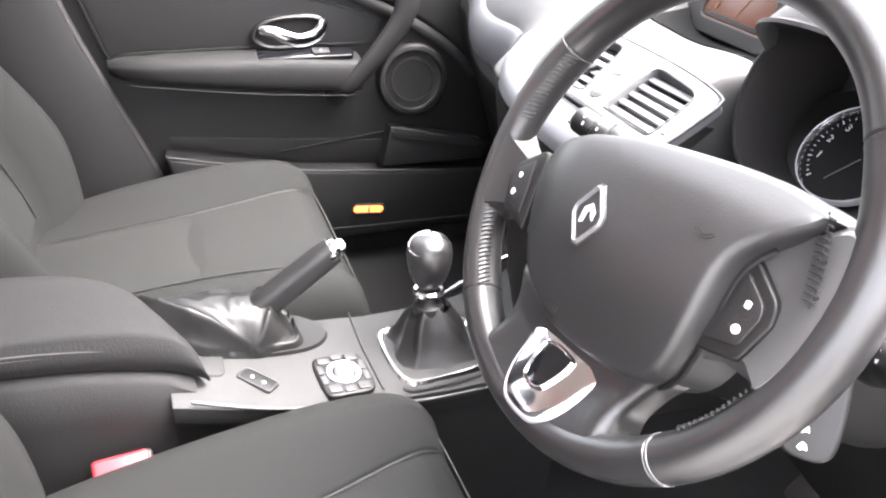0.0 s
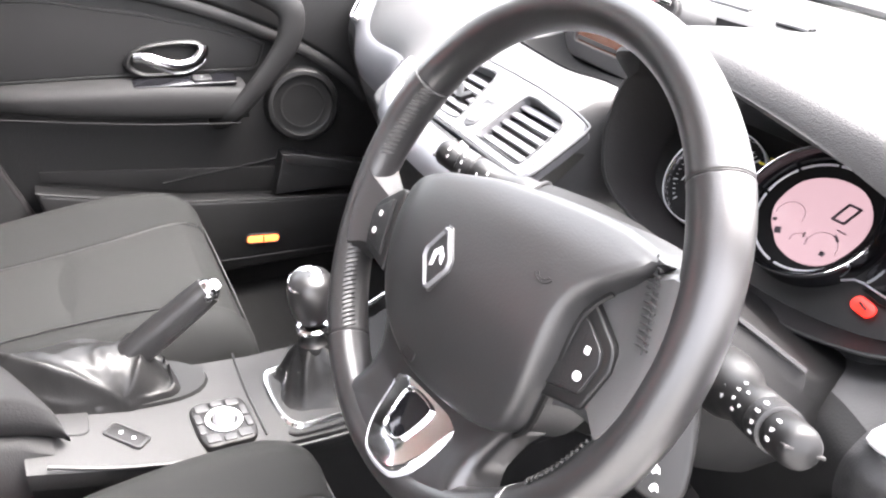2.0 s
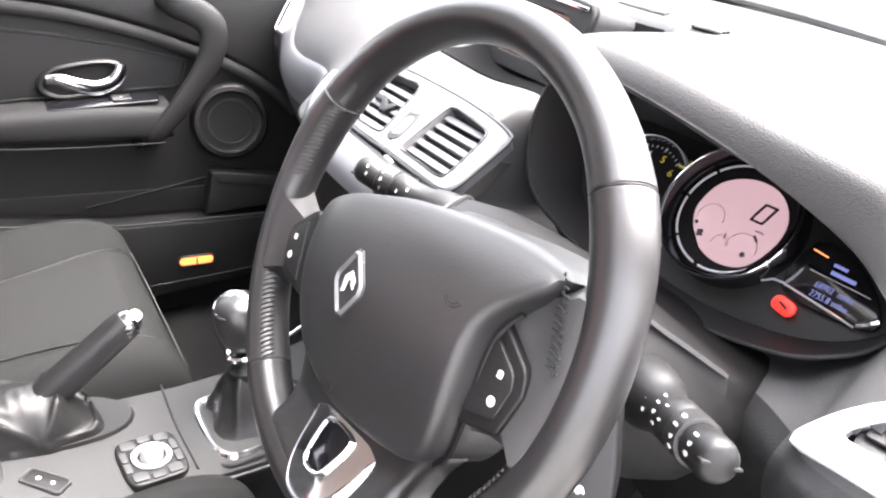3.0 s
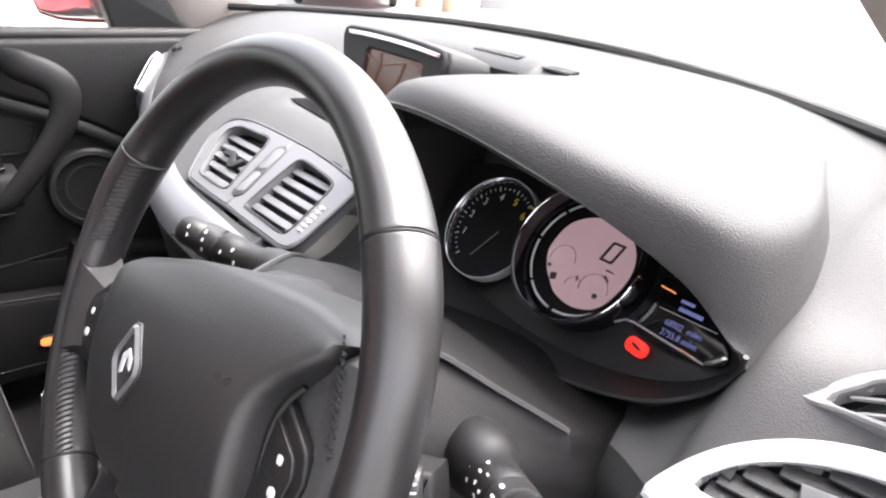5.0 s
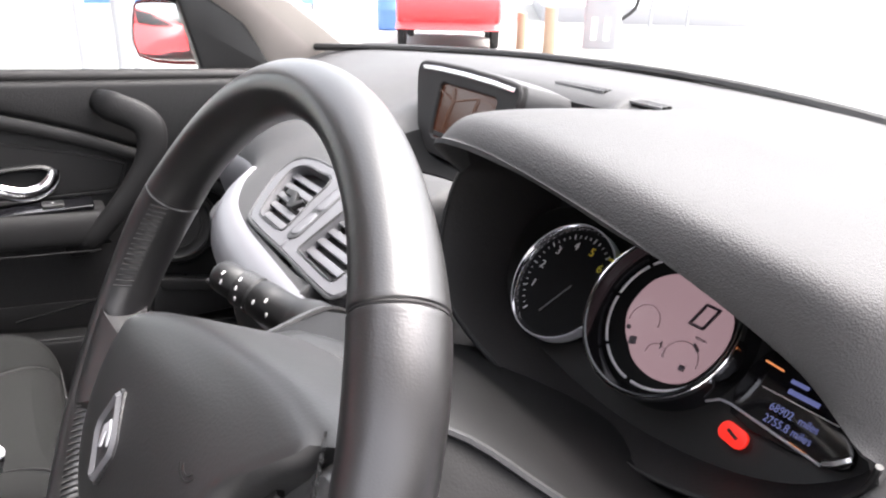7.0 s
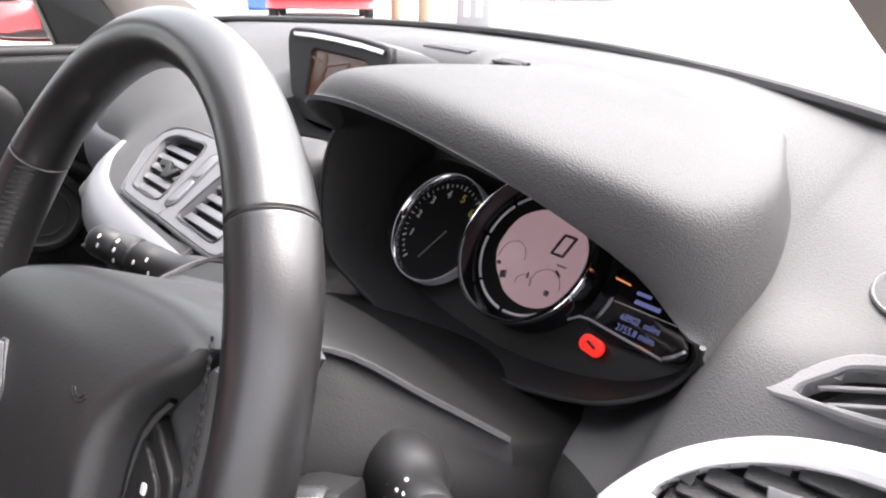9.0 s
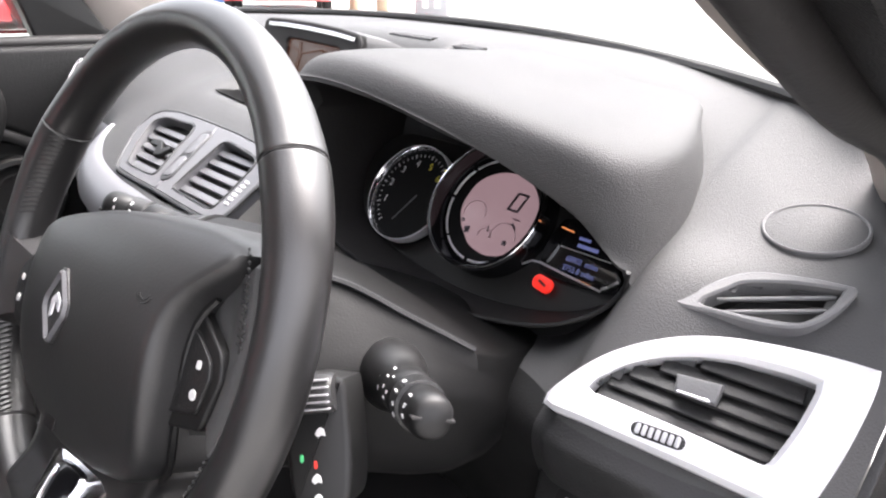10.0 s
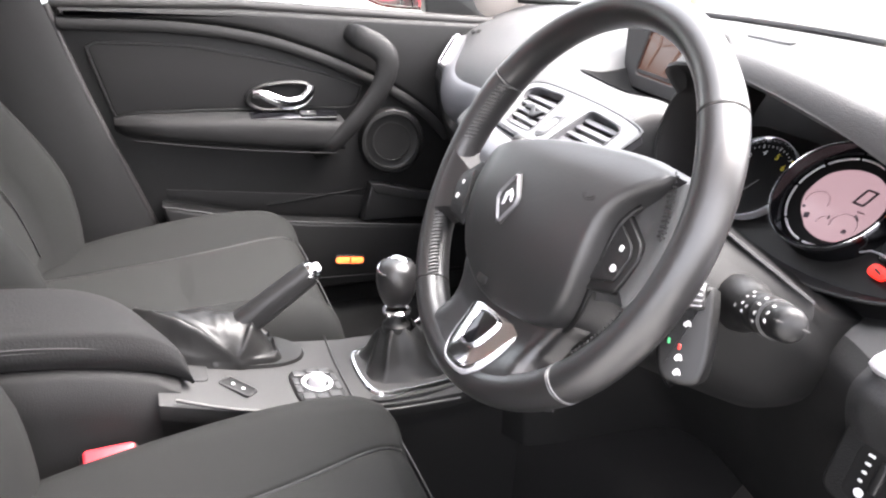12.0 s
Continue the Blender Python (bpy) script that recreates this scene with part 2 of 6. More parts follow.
def resample(poly, n):
    """n points evenly along a closed outline."""
    p = [Vector(q[:2]) for q in poly]
    p.append(p[0])
    seg = [(b - a).length for a, b in zip(p, p[1:])]
    total, out, i, run = sum(seg), [], 0, 0.0
    for k in range(n):
        want = total * k / n
        while run + seg[i] < want - 1e-12:
            run += seg[i]
            i += 1
        f = (want - run) / seg[i] if seg[i] else 0
        q = p[i].lerp(p[i + 1], f)
        out.append((q.x, q.y))
    return out


def rrect(w, h, r, n=5, cx=0.0, cy=0.0):
    out = []
    for sx, sy, a0 in ((1, 1, 0), (-1, 1, 90), (-1, -1, 180), (1, -1, 270)):
        for k in range(n + 1):
            a = radians(a0 + 90 * k / n)
            out.append((cx + sx * (w / 2 - r) + r * math.cos(a), cy + sy * (h / 2 - r) + r * math.sin(a)))
    return out


def circle(r, n=32, cx=0.0, cy=0.0, ry=None):
    return [(cx + r * math.cos(2 * math.pi * k / n), cy + (ry or r) * math.sin(2 * math.pi * k / n)) for k in range(n)]


def sweep(path, section, scales=None, up=None, closed=False, caps=True, bm=None):
    """A section (a, b) carried along a path: a across, b up."""
    bm = bm or bmesh.new()
    p = [Vector(q) for q in path]
    n = len(p)
    rows, ref = [], Vector(up) if up else None
    for i in range(n):
        t = (p[(i + 1) % n] - p[i - 1]) if closed else (p[min(i + 1, n - 1)] - p[max(i - 1, 0)])
        t.normalize()
        if ref is None:
            ref = V(0, 0, 1) if abs(t.z) < 0.9 else V(1, 0, 0)
        side = t.cross(ref).normalized()
        upv = side.cross(t).normalized()
        if not up:
            ref = upv
        k = scales[i] if scales else 1
        ka, kb = k if isinstance(k, tuple) else (k, k)
        rows.append([p[i] + side * a * ka + upv * b * kb for a, b in section])
    if closed:
        rows.append(rows[0])
    skin(bm, rows, ring=True, caps=caps and not closed)
    if closed:
        bmesh.ops.remove_doubles(bm, verts=bm.verts, dist=1e-6)
    return bm


def lathe(profile, m, n=32, bm=None):
    """Turns (radius, height) about m's z axis."""
    bm = bm or bmesh.new()
    rows = [[m @ V(r * math.cos(2 * math.pi * k / n), r * math.sin(2 * math.pi * k / n), h) for k in range(n)] for r, h in profile]
    skin(bm, rows, ring=True, caps=True)
    return bm


def block(w, d, h, m, bevel=0.002, bm=None):
    """A box with rounded edges, its middle at m."""
    return plate(rrect(w, d, min(bevel * 2, w * 0.45, d * 0.45), 3), m @ Matrix.Translation((0, 0, h / 2)), h, bevel, bm=bm)


def axes(o, x, z):
    """A frame at o with its z along z and x near x."""
    z = Vector(z).normalized()
    x = Vector(x)
    x = (x - z * x.dot(z)).normalized()
    y = z.cross(x)
    return Matrix.Translation(o) @ Matrix((x, y, z)).transposed().to_4x4()


def text(name, body, size, m, mat, parent, squash=1.0):
    """Lettering laid on a surface, as a mesh."""
    cu = bpy.data.curves.new(name, 'FONT')
    cu.body, cu.size, cu.align_x, cu.align_y, cu.extrude = body, size, 'CENTER', 'CENTER', 0.0002
    tmp = bpy.data.objects.new(name, cu)
    scene.collection.objects.link(tmp)
    me = bpy.data.meshes.new_from_object(tmp.evaluated_get(bpy.context.evaluated_depsgraph_get()))
    bpy.data.objects.remove(tmp)
    me.transform(FRAME[parent.name].inverted() @ m @ Matrix.Diagonal((squash, 1, 1, 1)))
    me.materials.clear()
    me.materials.append(mat)
    ob = new(name, me)
    ob.parent = parent
    FRAME[ob.name] = FRAME[parent.name]
    return ob

from mathutils.bvhtree import BVHTree


# ================= dashboard =================
dashboard = thing("dashboard", Matrix.Translation((0, 0.3, 0.5)), "grey soft-skinned dashboard with a curved driver's hood", "dashboard")
PROFILES = [
    (-0.745, ((.50, .920), (.485, .915), (.455, .904), (.42, .894), (.383, .878), (.333, .824), (.310, .782), (.33, .72), (.38, .58), (.44, .36))),
    (-0.66, ((.52, .932), (.49, .920), (.455, .906), (.415, .892), (.373, .872), (.316, .820), (.292, .772), (.31, .69), (.365, .56), (.43, .36))),
    (-0.58, ((.55, .943), (.51, .932), (.46, .918), (.405, .900), (.350, .873), (.298, .818), (.278, .76), (.30, .67), (.35, .55), (.42, .36))),
    (-0.45, ((.60, .947), (.53, .943), (.45, .928), (.37, .902), (.285, .850), (.240, .78), (.245, .71), (.28, .63), (.34, .53), (.42, .36))),
    (-0.27, ((.662, .953), (.57, .952), (.47, .938), (.37, .912), (.265, .862), (.225, .79), (.240, .69), (.285, .60), (.345, .50), (.43, .36))),
    (-0.18, ((.684, .955), (.55, .952), (.468, .926), (.38, .899), (.282, .871), (.164, .803), (.156, .764), (.180, .65), (.21, .55), (.26, .36))),
    (-0.12, ((.692, .955), (.54, .951), (.468, .922), (.38, .896), (.280, .874), (.150, .800), (.140, .762), (.155, .65), (.17, .55), (.20, .36))),
    (-0.06, ((.695, .955), (.525, .951), (.470, .872), (.356, .852), (.300, .879), (.144, .798), (.134, .762), (.142, .665), (.145, .56), (.165, .36))),
    (0.04, ((.70, .955), (.525, .951), (.470, .870), (.354, .850), (.292, .8755), (.140, .797), (.131, .762), (.13, .68), (.12, .57), (.13, .36))),
    (0.128, ((.688, .955), (.525, .951), (.470, .872), (.356, .852), (.298, .879), (.140, .797), (.131, .762), (.14, .68), (.14, .57), (.15, .36))),
    (0.150, ((.685, .955), (.53, .952), (.468, .915), (.36, .885), (.27, .857), (.180, .803), (.165, .765), (.17, .68), (.18, .57), (.20, .36))),
    (0.182, ((.68, .955), (.58, .953), (.49, .935), (.46, .890), (.45, .820), (.40, .735), (.262, .740), (.26, .68), (.30, .55), (.42, .36))),
    (0.37, ((.637, .954), (.55, .950), (.47, .930), (.44, .880), (.42, .810), (.36, .730), (.256, .742), (.25, .70), (.32, .55), (.42, .36))),
    (0.49, ((.595, .947), (.53, .934), (.47, .912), (.43, .870), (.40, .800), (.33, .757), (.245, .757), (.224, .712), (.29, .57), (.39, .36))),
    (0.548, ((.575, .946), (.51, .924), (.44, .897), (.385, .868), (.345, .815), (.285, .795), (.228, .757), (.212, .718), (.27, .60), (.36, .36))),
    (0.575, ((.55, .943), (.50, .922), (.44, .898), (.375, .868), (.306, .849), (.257, .804), (.215, .752), (.208, .722), (.245, .62), (.33, .36))),
    (0.66, ((.51, .928), (.47, .905), (.42, .880), (.37, .862), (.325, .842), (.268, .792), (.226, .748), (.218, .722), (.25, .62), (.33, .36))),
    (0.745, ((.46, .895), (.44, .886), (.41, .876), (.375, .866), (.338, .850), (.285, .796), (.246, .754), (.24, .728), (.26, .62), (.33, .36))),
]


def dash_rows(nx=7, ny=7):
    cols = [spline([(x, y, z) for y, z in prof], ny) for x, prof in PROFILES]
    return [spline([c[i] for c in cols], nx) for i in range(len(cols[0]))]


DASH_ROWS = dash_rows()
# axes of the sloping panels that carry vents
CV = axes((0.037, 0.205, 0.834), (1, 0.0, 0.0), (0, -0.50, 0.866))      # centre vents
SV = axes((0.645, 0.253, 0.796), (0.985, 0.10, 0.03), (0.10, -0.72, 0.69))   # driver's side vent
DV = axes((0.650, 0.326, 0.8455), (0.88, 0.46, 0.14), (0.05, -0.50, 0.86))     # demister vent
SV_OUT = [(-.094, -.044), (-.085, -.020), (-.062, .008), (-.03, .030), (.005, .043), (.050, .050), (.088, .052), (.095, .046), (.090, .0), (.080, -.042), (.074, -.048), (.01, -.047), (-.06, -.046)]
SV_IN = [(-.068, -.022), (-.058, -.006), (-.040, .009), (-.016, .021), (.012, .029), (.040, .032), (.061, .032), (.065, .028), (.061, .001), (.054, -.023), (.049, -.027), (.004, -.025), (-.050, -.024)]
DV_OUT = [(-.058, -.0092), (-.040, .0042), (-.0172, .0150), (.0011, .0168), (.0321, .0100), (.0560, .0018), (.0575, -.0010), (.0458, -.0155), (.0316, -.0262), (.0163, -.0312), (-.0086, -.0266), (-.033, -.0178)]
DV_IN = [(-.0409, -.0092), (-.0214, .0028), (-.0103, .0075), (.018, .0062), (.0465, .0000), (.0475, -.0030), (.0393, -.0150), (.0240, -.0255), (.0118, -.0258), (-.0152, -.0191)]


def smooth2(poly, n=4):
    return [(q.x, q.y) for q in spline([(*p, 0) for p in poly], n, True)]


def inside(poly, x, y):
    hit = False
    for i in range(len(poly)):
        (x1, y1), (x2, y2) = poly[i - 1], poly[i]
        if (y1 > y) != (y2 > y) and x < (x2 - x1) * (y - y1) / (y2 - y1) + x1:
            hit = not hit
    return hit


bm = skin(bmesh.new(), DASH_ROWS[:43])
cut = []
for fc in bm.faces:
    c = fc.calc_center_median()
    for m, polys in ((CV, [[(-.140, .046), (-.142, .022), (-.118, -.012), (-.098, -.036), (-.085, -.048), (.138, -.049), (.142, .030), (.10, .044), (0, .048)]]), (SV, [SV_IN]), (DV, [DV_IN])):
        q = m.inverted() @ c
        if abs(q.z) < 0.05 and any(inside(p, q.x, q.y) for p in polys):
            cut.append(fc)
            break
solid = BVHTree.FromBMesh(bm)
bmesh.ops.delete(bm, geom=cut, context='FACES')
part("skin", bm, DASH, dashboard)
low_rows = DASH_ROWS[42:]
edge_col = [p[0] for p in PROFILES].index(0.548) * 7
# blocked door light below the column is darkened into this panel's colour
part("lower_panel", skin(bmesh.new(), [r[:edge_col + 1] for r in low_rows]), KNEE, dashboard, "black plastic lower panel, darkened for footwell shade")
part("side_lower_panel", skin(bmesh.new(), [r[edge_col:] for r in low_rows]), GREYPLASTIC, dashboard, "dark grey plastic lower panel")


def dash_z(x, y):
    """Height of the upper dash surface at a place."""
    hit = solid.ray_cast(V(x, y, 1.2), V(0, 0, -1))
    return hit[0].z if hit[0] else .85


def slats(m, xs, half, tilt, mat, parent, along="y", depth=0.012, n_name="slat", low=-0.010):
    """Louvres: thin tilted blades, one mesh each."""
    for x, h0, h1 in xs:
        bm = bmesh.new()
        if along == "y":
            mm = m @ Matrix.Translation((x, (h0 + h1) / 2, low)) @ Matrix.Rotation(tilt, 4, 'Y')
            block(depth, abs(h1 - h0), 0.0022, mm, 0.0007, bm)
        else:
            mm = m @ Matrix.Translation(((h0 + h1) / 2, x, low)) @ Matrix.Rotation(tilt, 4, 'X')
            block(abs(h1 - h0), depth, 0.0022, mm, 0.0007, bm)
        part(n_name, bm, mat, parent)


# --- centre vents: two openings with a hazard and locking switch between them
cv = part("centre_vent_unit", bmesh.new(), SILVERPAINT, dashboard, "silver-grey double vent panel")
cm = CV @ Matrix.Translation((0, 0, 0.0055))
HALF_L = [(-.001, .057), (-.060, .058), (-.105, .057), (-.136, .051), (-.149, .038), (-.146, .012), (-.124, -.018), (-.104, -.040), (-.088, -.049), (-.040, -.051), (.014, -.051), (.008, .004)]
HOLE_L = [(-.040, .043), (-.075, .044), (-.108, .043), (-.124, .036), (-.127, .024), (-.110, -.006), (-.091, -.030), (-.078, -.037), (-.048, -.038), (-.020, -.037), (-.013, -.030), (-.026, .006)]
HALF_R = [(-.001, .057), (.040, .056), (.098, .051), (.138, .044), (.150, .036), (.153, .006), (.154, -.040), (.148, -.051), (.136, -.054), (.080, -.053), (.014, -.051), (.008, .004)]
HOLE_R = [(.042, .039), (.070, .038), (.105, .034), (.118, .029), (.123, .018), (.129, -.022), (.129, -.036), (.123, -.042), (.080, -.041), (.046, -.040), (.039, -.034), (.036, .026)]


def span(poly, y):
    """Left and right end of an outline at one height."""
    xs = [a[0] + (b[0] - a[0]) * (y - a[1]) / (b[1] - a[1]) for a, b in zip(poly, poly[1:] + poly[:1]) if (a[1] > y) != (b[1] > y)]
    return min(xs), max(xs)


for half, hole in ((HALF_L, HOLE_L), (HALF_R, HOLE_R)):
    ho, hi = resample(half, 72), resample(smooth2(hole, 3), 72)
    part("vent_rim", frame_plate(ho, hi, cm, 0.014, 0.0022), VENTPAINT, cv)
    mx, my = sum(p[0] for p in hi) / 72, sum(p[1] for p in hi) / 72
    part("vent_back", plate([(mx + (x - mx) * 1.30, my + (y - my) * 1.40) for x, y in hi], cm @ Matrix.Translation((0, 0, -.0165)), 0.004, 0.001), BLACK, cv)
    part("hole_edge", sweep([cm @ V(x, y, .0002) for x, y in hi], circle(.0011, 6), closed=True), GREYPLASTIC, cv)
    for k in range(5):
        y = .028 - k * .0145
        x0, x1 = span(hi, y)
        slats(cm, [(y, x0, x1)], 0, radians(-8), VENTPAINT, cv, along="x", depth=0.0086, low=-0.0085)
zig = [(-.094, .010), (-.074, .012), (-.058, .001), (-.050, .008), (-.042, .006), (-.050, -.008), (-.062, -.010), (-.074, .003), (-.092, .002)]
part("vent_tab", plate(zig, cm @ Matrix.Translation((0, -.001, -.0020)), .006, .0012), BLACK, cv)
outline = resample(smooth2(HALF_L[:-1] + HALF_R[-2:0:-1], 3), 96)
part("unit_edge", sweep([cm @ V(x * 1.006, y * 1.01, -.0020) for x, y in outline], circle(.0022, 6), closed=True), GREYPLASTIC, cv)
for k in range(6):
    bm = block(.0030, .0066, .003, cm @ Matrix.Translation((.1385 + .0006 * k, .002 - k * .0062, .0006)) @ Matrix.Rotation(radians(90), 4, 'Z'), 0.0007)
    part("thumbwheel_rib", bm, WHITEPAINT, cv)
turn = cm @ Matrix.Translation((.004, .004, 0)) @ Matrix.Rotation(radians(11), 4, 'Z')
part("switch_recess", plate(rrect(.022, .084, .010, 5), turn @ Matrix.Translation((0, 0, .0012)), 0.004, 0.0010), GREYPLASTIC, cv)
part("hazard_switch", plate(rrect(.0165, .036, .007, 5, 0, .0185), turn @ Matrix.Translation((0, 0, .0022)), 0.005, 0.0018), VENTPAINT, cv)
part("lock_switch", plate(rrect(.0150, .033, .006, 5, 0, -.0195), turn @ Matrix.Translation((0, 0, .0022)), 0.005, 0.0018), VENTPAINT, cv)

# --- silver sweep that runs round the lower edge of the vent panel
band = []
for lx, a, b, dy in ((-.226, -.004, -.020, .016), (-.218, -.014, -.046, .012), (-.195, -.026, -.076, .005), (-.150, -.044, -.094, 0), (-.08, -.057, -.108, 0), (0, -.062, -.113, 0), (.08, -.066, -.113, 0), (.14, -.072, -.108, .003)):
    row = []
    for k in range(9):
        u = k / 8
        ly = a + (b - a) * u
        row.append(CV @ V(lx, ly, .012 * math.sin(math.pi * u) ** .7 + .002 - .014 * u) + V(0, dy, 0))
    band.append(row)
band = list(zip(*[spline([r[k] for r in band], 5) for k in range(9)]))
part("silver_sweep", shell(band, .006), SWEEPGREY, dashboard, "satin silver trim strip", sharp=60)

# --- driver's side vent with its pale silver bezel
sv = part("side_vent", bmesh.new(), SILVER, dashboard, "pale silver framed side air vent")
so, si = resample(smooth2(SV_OUT), 64), resample(smooth2(SV_IN), 64)
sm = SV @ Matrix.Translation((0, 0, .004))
part("vent_bezel", frame_plate(so, si, sm, 0.020, 0.0035), SILVER, sv, "pale silver bezel")
part("vent_back", plate(offset2(si, -.004), sm @ Matrix.Translation((0, 0, -.026)), 0.004, 0.001), BLACK, sv)
for k, (y, x0, x1) in enumerate(((.024, -.004, .060), (.013, -.028, .062), (.002, -.046, .061), (-.009, -.058, .058), (-.019, -.062, .054))):
    slats(sm, [(y, x0, x1)], 0, radians(-28), PLASTIC, sv, along="x", depth=0.013, low=-0.011)
part("vent_tab", plate([(-.0157, .0085), (.014, .0115), (.0130, -.0027), (-.0135, -.0034)], sm @ Matrix.Translation((.001, .000, .000)), 0.012, 0.002), VENTFRAME, sv)
part("tab_edge", block(.022, .0022, .003, sm @ Matrix.Translation((.000, -.0030, .0005)) @ Matrix.Rotation(radians(2), 4, 'Z'), 0.0008), CHROME, sv)
part("thumbwheel_slot", plate(rrect(.036, .0095, .0047, 6), sm @ Matrix.Translation((-.0117, -.0352, .0006)) @ Matrix.Rotation(radians(3), 4, 'Z'), 0.003, 0.0005), PLASTIC, sv)
for k in range(7):
    part("thumbwheel_rib", block(.0030, .0072, .002, sm @ Matrix.Translation((-.0117 + (k - 3) * .0044, -.0352 + (k - 3) * .0002, .0014)), 0.0006), SILVERPAINT, sv)

# --- silver band along the front edge of the passenger's side, with a slim vent at its end
col0, col1 = 1, [p[0] for p in PROFILES].index(-0.18) * 7 - 4
band = []
for j in range(12):
    u = j / 11
    row = []
    for c in range(col0, col1):
        f = 29 + float(np.interp(c, (10, 17, 24, 32), (0, 1.4, 2.8, 3.4))) * (1 - u) + 11 * u
        k, w = int(f), f - int(f)
        p = DASH_ROWS[k][c].lerp(DASH_ROWS[min(k + 1, 60)][c], w)
        a, b = DASH_ROWS[k][c + 1] - DASH_ROWS[k][c - 1], DASH_ROWS[min(k + 1, 60)][c] - DASH_ROWS[k - 1][c]
        nn = a.cross(b).normalized()
        nn = nn if nn.y < 0 else -nn
        row.append(p + nn * (-.004 + .011 * math.sin(math.pi * u) ** .45))
    band.append(row)
edge_band = part("passenger_band", shell(band, .005), SWEEPGREY, dashboard, "satin silver band along the dashboard edge", sharp=60)
LV = axes((-0.603, 0.3080, 0.8300), (-.047, .051, .048), (-.17, -.73, .66))
slot = [(-.046, -.008), (-.034, .007), (.026, .012), (.044, .008), (.046, .001), (.034, -.009), (-.026, -.012)]
so, si = resample(smooth2([(x * 1.12, y * 1.3) for x, y in slot], 3), 40), resample(smooth2(slot, 3), 40)
end_vent = part("end_vent", frame_plate(so, si, LV @ Matrix.Translation((0, 0, .0115)), .016, .0015), SILVER, dashboard, "slim silver framed end vent")
part("vent_back", plate(si, LV @ Matrix.Translation((0, 0, .0095)), .008, .0005), HOLLOW, end_vent)
for k in range(5):
    part("slat", block(.003, .015, .002, LV @ Matrix.Translation((-.030 + .015 * k, 0, .0100)) @ Matrix.Rotation(radians(25), 4, 'Y'), .0008), PLASTIC, end_vent)

# small twin demister slots on the passenger's side
for k in range(2):
    m = axes((-.586 + .020 * k, .350 + .004 * k, .8765 + .004 * k), (1, .2, .1), (-.12, -.44, .9))
    nozzle = part("demister_nozzle", frame_plate(resample(rrect(.016, .011, .005, 4), 24), resample(rrect(.012, .0075, .0035, 4), 24), m @ Matrix.Translation((0, 0, .002)), .006, .0006), PLASTIC, dashboard)
    part("nozzle_opening", plate(rrect(.012, .0075, .0035, 4), m @ Matrix.Translation((0, 0, .0012)), .004, .0003), HOLLOW, nozzle)

# --- demister vent and tweeter
dv = part("demister_vent", bmesh.new(), GREYPLASTIC, dashboard, "grey framed side window demister vent")
do, di = resample(smooth2(DV_OUT), 48), resample(smooth2(DV_IN), 48)
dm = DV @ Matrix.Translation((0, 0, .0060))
part("vent_frame", frame_plate(do, di, dm, 0.016, 0.0015), VENTFRAME, dv)
part("vent_back", plate(offset2(di, -.003), dm @ Matrix.Translation((0, 0, -.020)), 0.003, 0.001), BLACK, dv)
for y, x0, x1 in ((-.003, -.030, .045), (-.014, -.026, .038)):
    slats(dm, [(y, x0, x1)], 0, radians(-20), VENTFRAME, dv, along="x", depth=0.003, low=-0.006)
TW = axes((0.653, 0.402, 0.8737), (0.92, 0.36, 0.05), (0.0, -0.34, 0.94))
tw = part("tweeter_cover", plate(circle(.036, 40, ry=.030), TW @ Matrix.Translation((0, 0, .0030)), 0.012, 0.002), DASH, dashboard)
part("tweeter_ring", frame_plate(circle(.037, 40, ry=.031), circle(.0345, 40, ry=.0285), TW @ Matrix.Translation((0, 0, .0042)), 0.010, 0.001), VENTFRAME, tw)

# --- driver's hood: each strip climbs from the mouth or the foot over a crease to the crown and down to the windscreen
STRIPS = [
    ((.158, .305, .902), (.160, .322, .915), (.166, .40, .925), (.172, .50, .935), (.176, .58, .946)),
    ((.172, .268, .933), (.184, .285, .955), (.200, .38, .958), (.200, .50, .948), (.200, .58, .949)),
    ((.222, .243, .950), (.228, .256, .972), (.240, .37, .972), (.245, .50, .956), (.245, .58, .950)),
    ((.300, .236, .953), (.302, .250, .977), (.310, .37, .970), (.300, .50, .956), (.300, .575, .949)),
    ((.400, .240, .937), (.395, .250, .966), (.390, .37, .957), (.370, .50, .949), (.360, .57, .945)),
    ((.470, .255, .913), (.465, .258, .951), (.440, .37, .949), (.415, .50, .942), (.400, .57, .941)),
    ((.525, .273, .883), (.520, .265, .941), (.482, .38, .946), (.447, .50, .939), (.430, .57, .938)),
    ((.566, .286, .848), (.556, .277, .930), (.520, .38, .942), (.476, .505, .936), (.452, .57, .936)),
    ((.571, .330, .862), (.566, .330, .918), (.540, .41, .932), (.492, .51, .932), (.466, .57, .934)),
    ((.564, .388, .878), (.555, .388, .916), (.532, .44, .927), (.498, .52, .928), (.474, .57, .932)),
    ((.545, .450, .893), (.534, .452, .914), (.516, .48, .922), (.494, .53, .925), (.480, .575, .930)),
    ((.507, .505, .904), (.502, .507, .915), (.495, .52, .920), (.488, .55, .924), (.482, .58, .929)),
]
lines = [spline([s[k] for s in STRIPS], 6) for k in range(5)]
EDGE = lines[0][:43]
hood_rows = []
for k, (e, c, t, b, g) in enumerate(zip(*lines)):
    if k > 42:
        e = V(e.x, e.y, min(e.z, dash_z(e.x, e.y)) - .003)
    hood_rows.append(spline([e, e.lerp(c, .12) + V(.001, -.0025, 0), e.lerp(c, .5) + V(.001, -.003, 0), e.lerp(c, .82), c.lerp(t, .06), c.lerp(t, .32) + V(0, 0, .0015), t, b, g], 4))
bm = skin(bmesh.new(), hood_rows)
free = [v for v in bm.verts if not v.is_boundary]
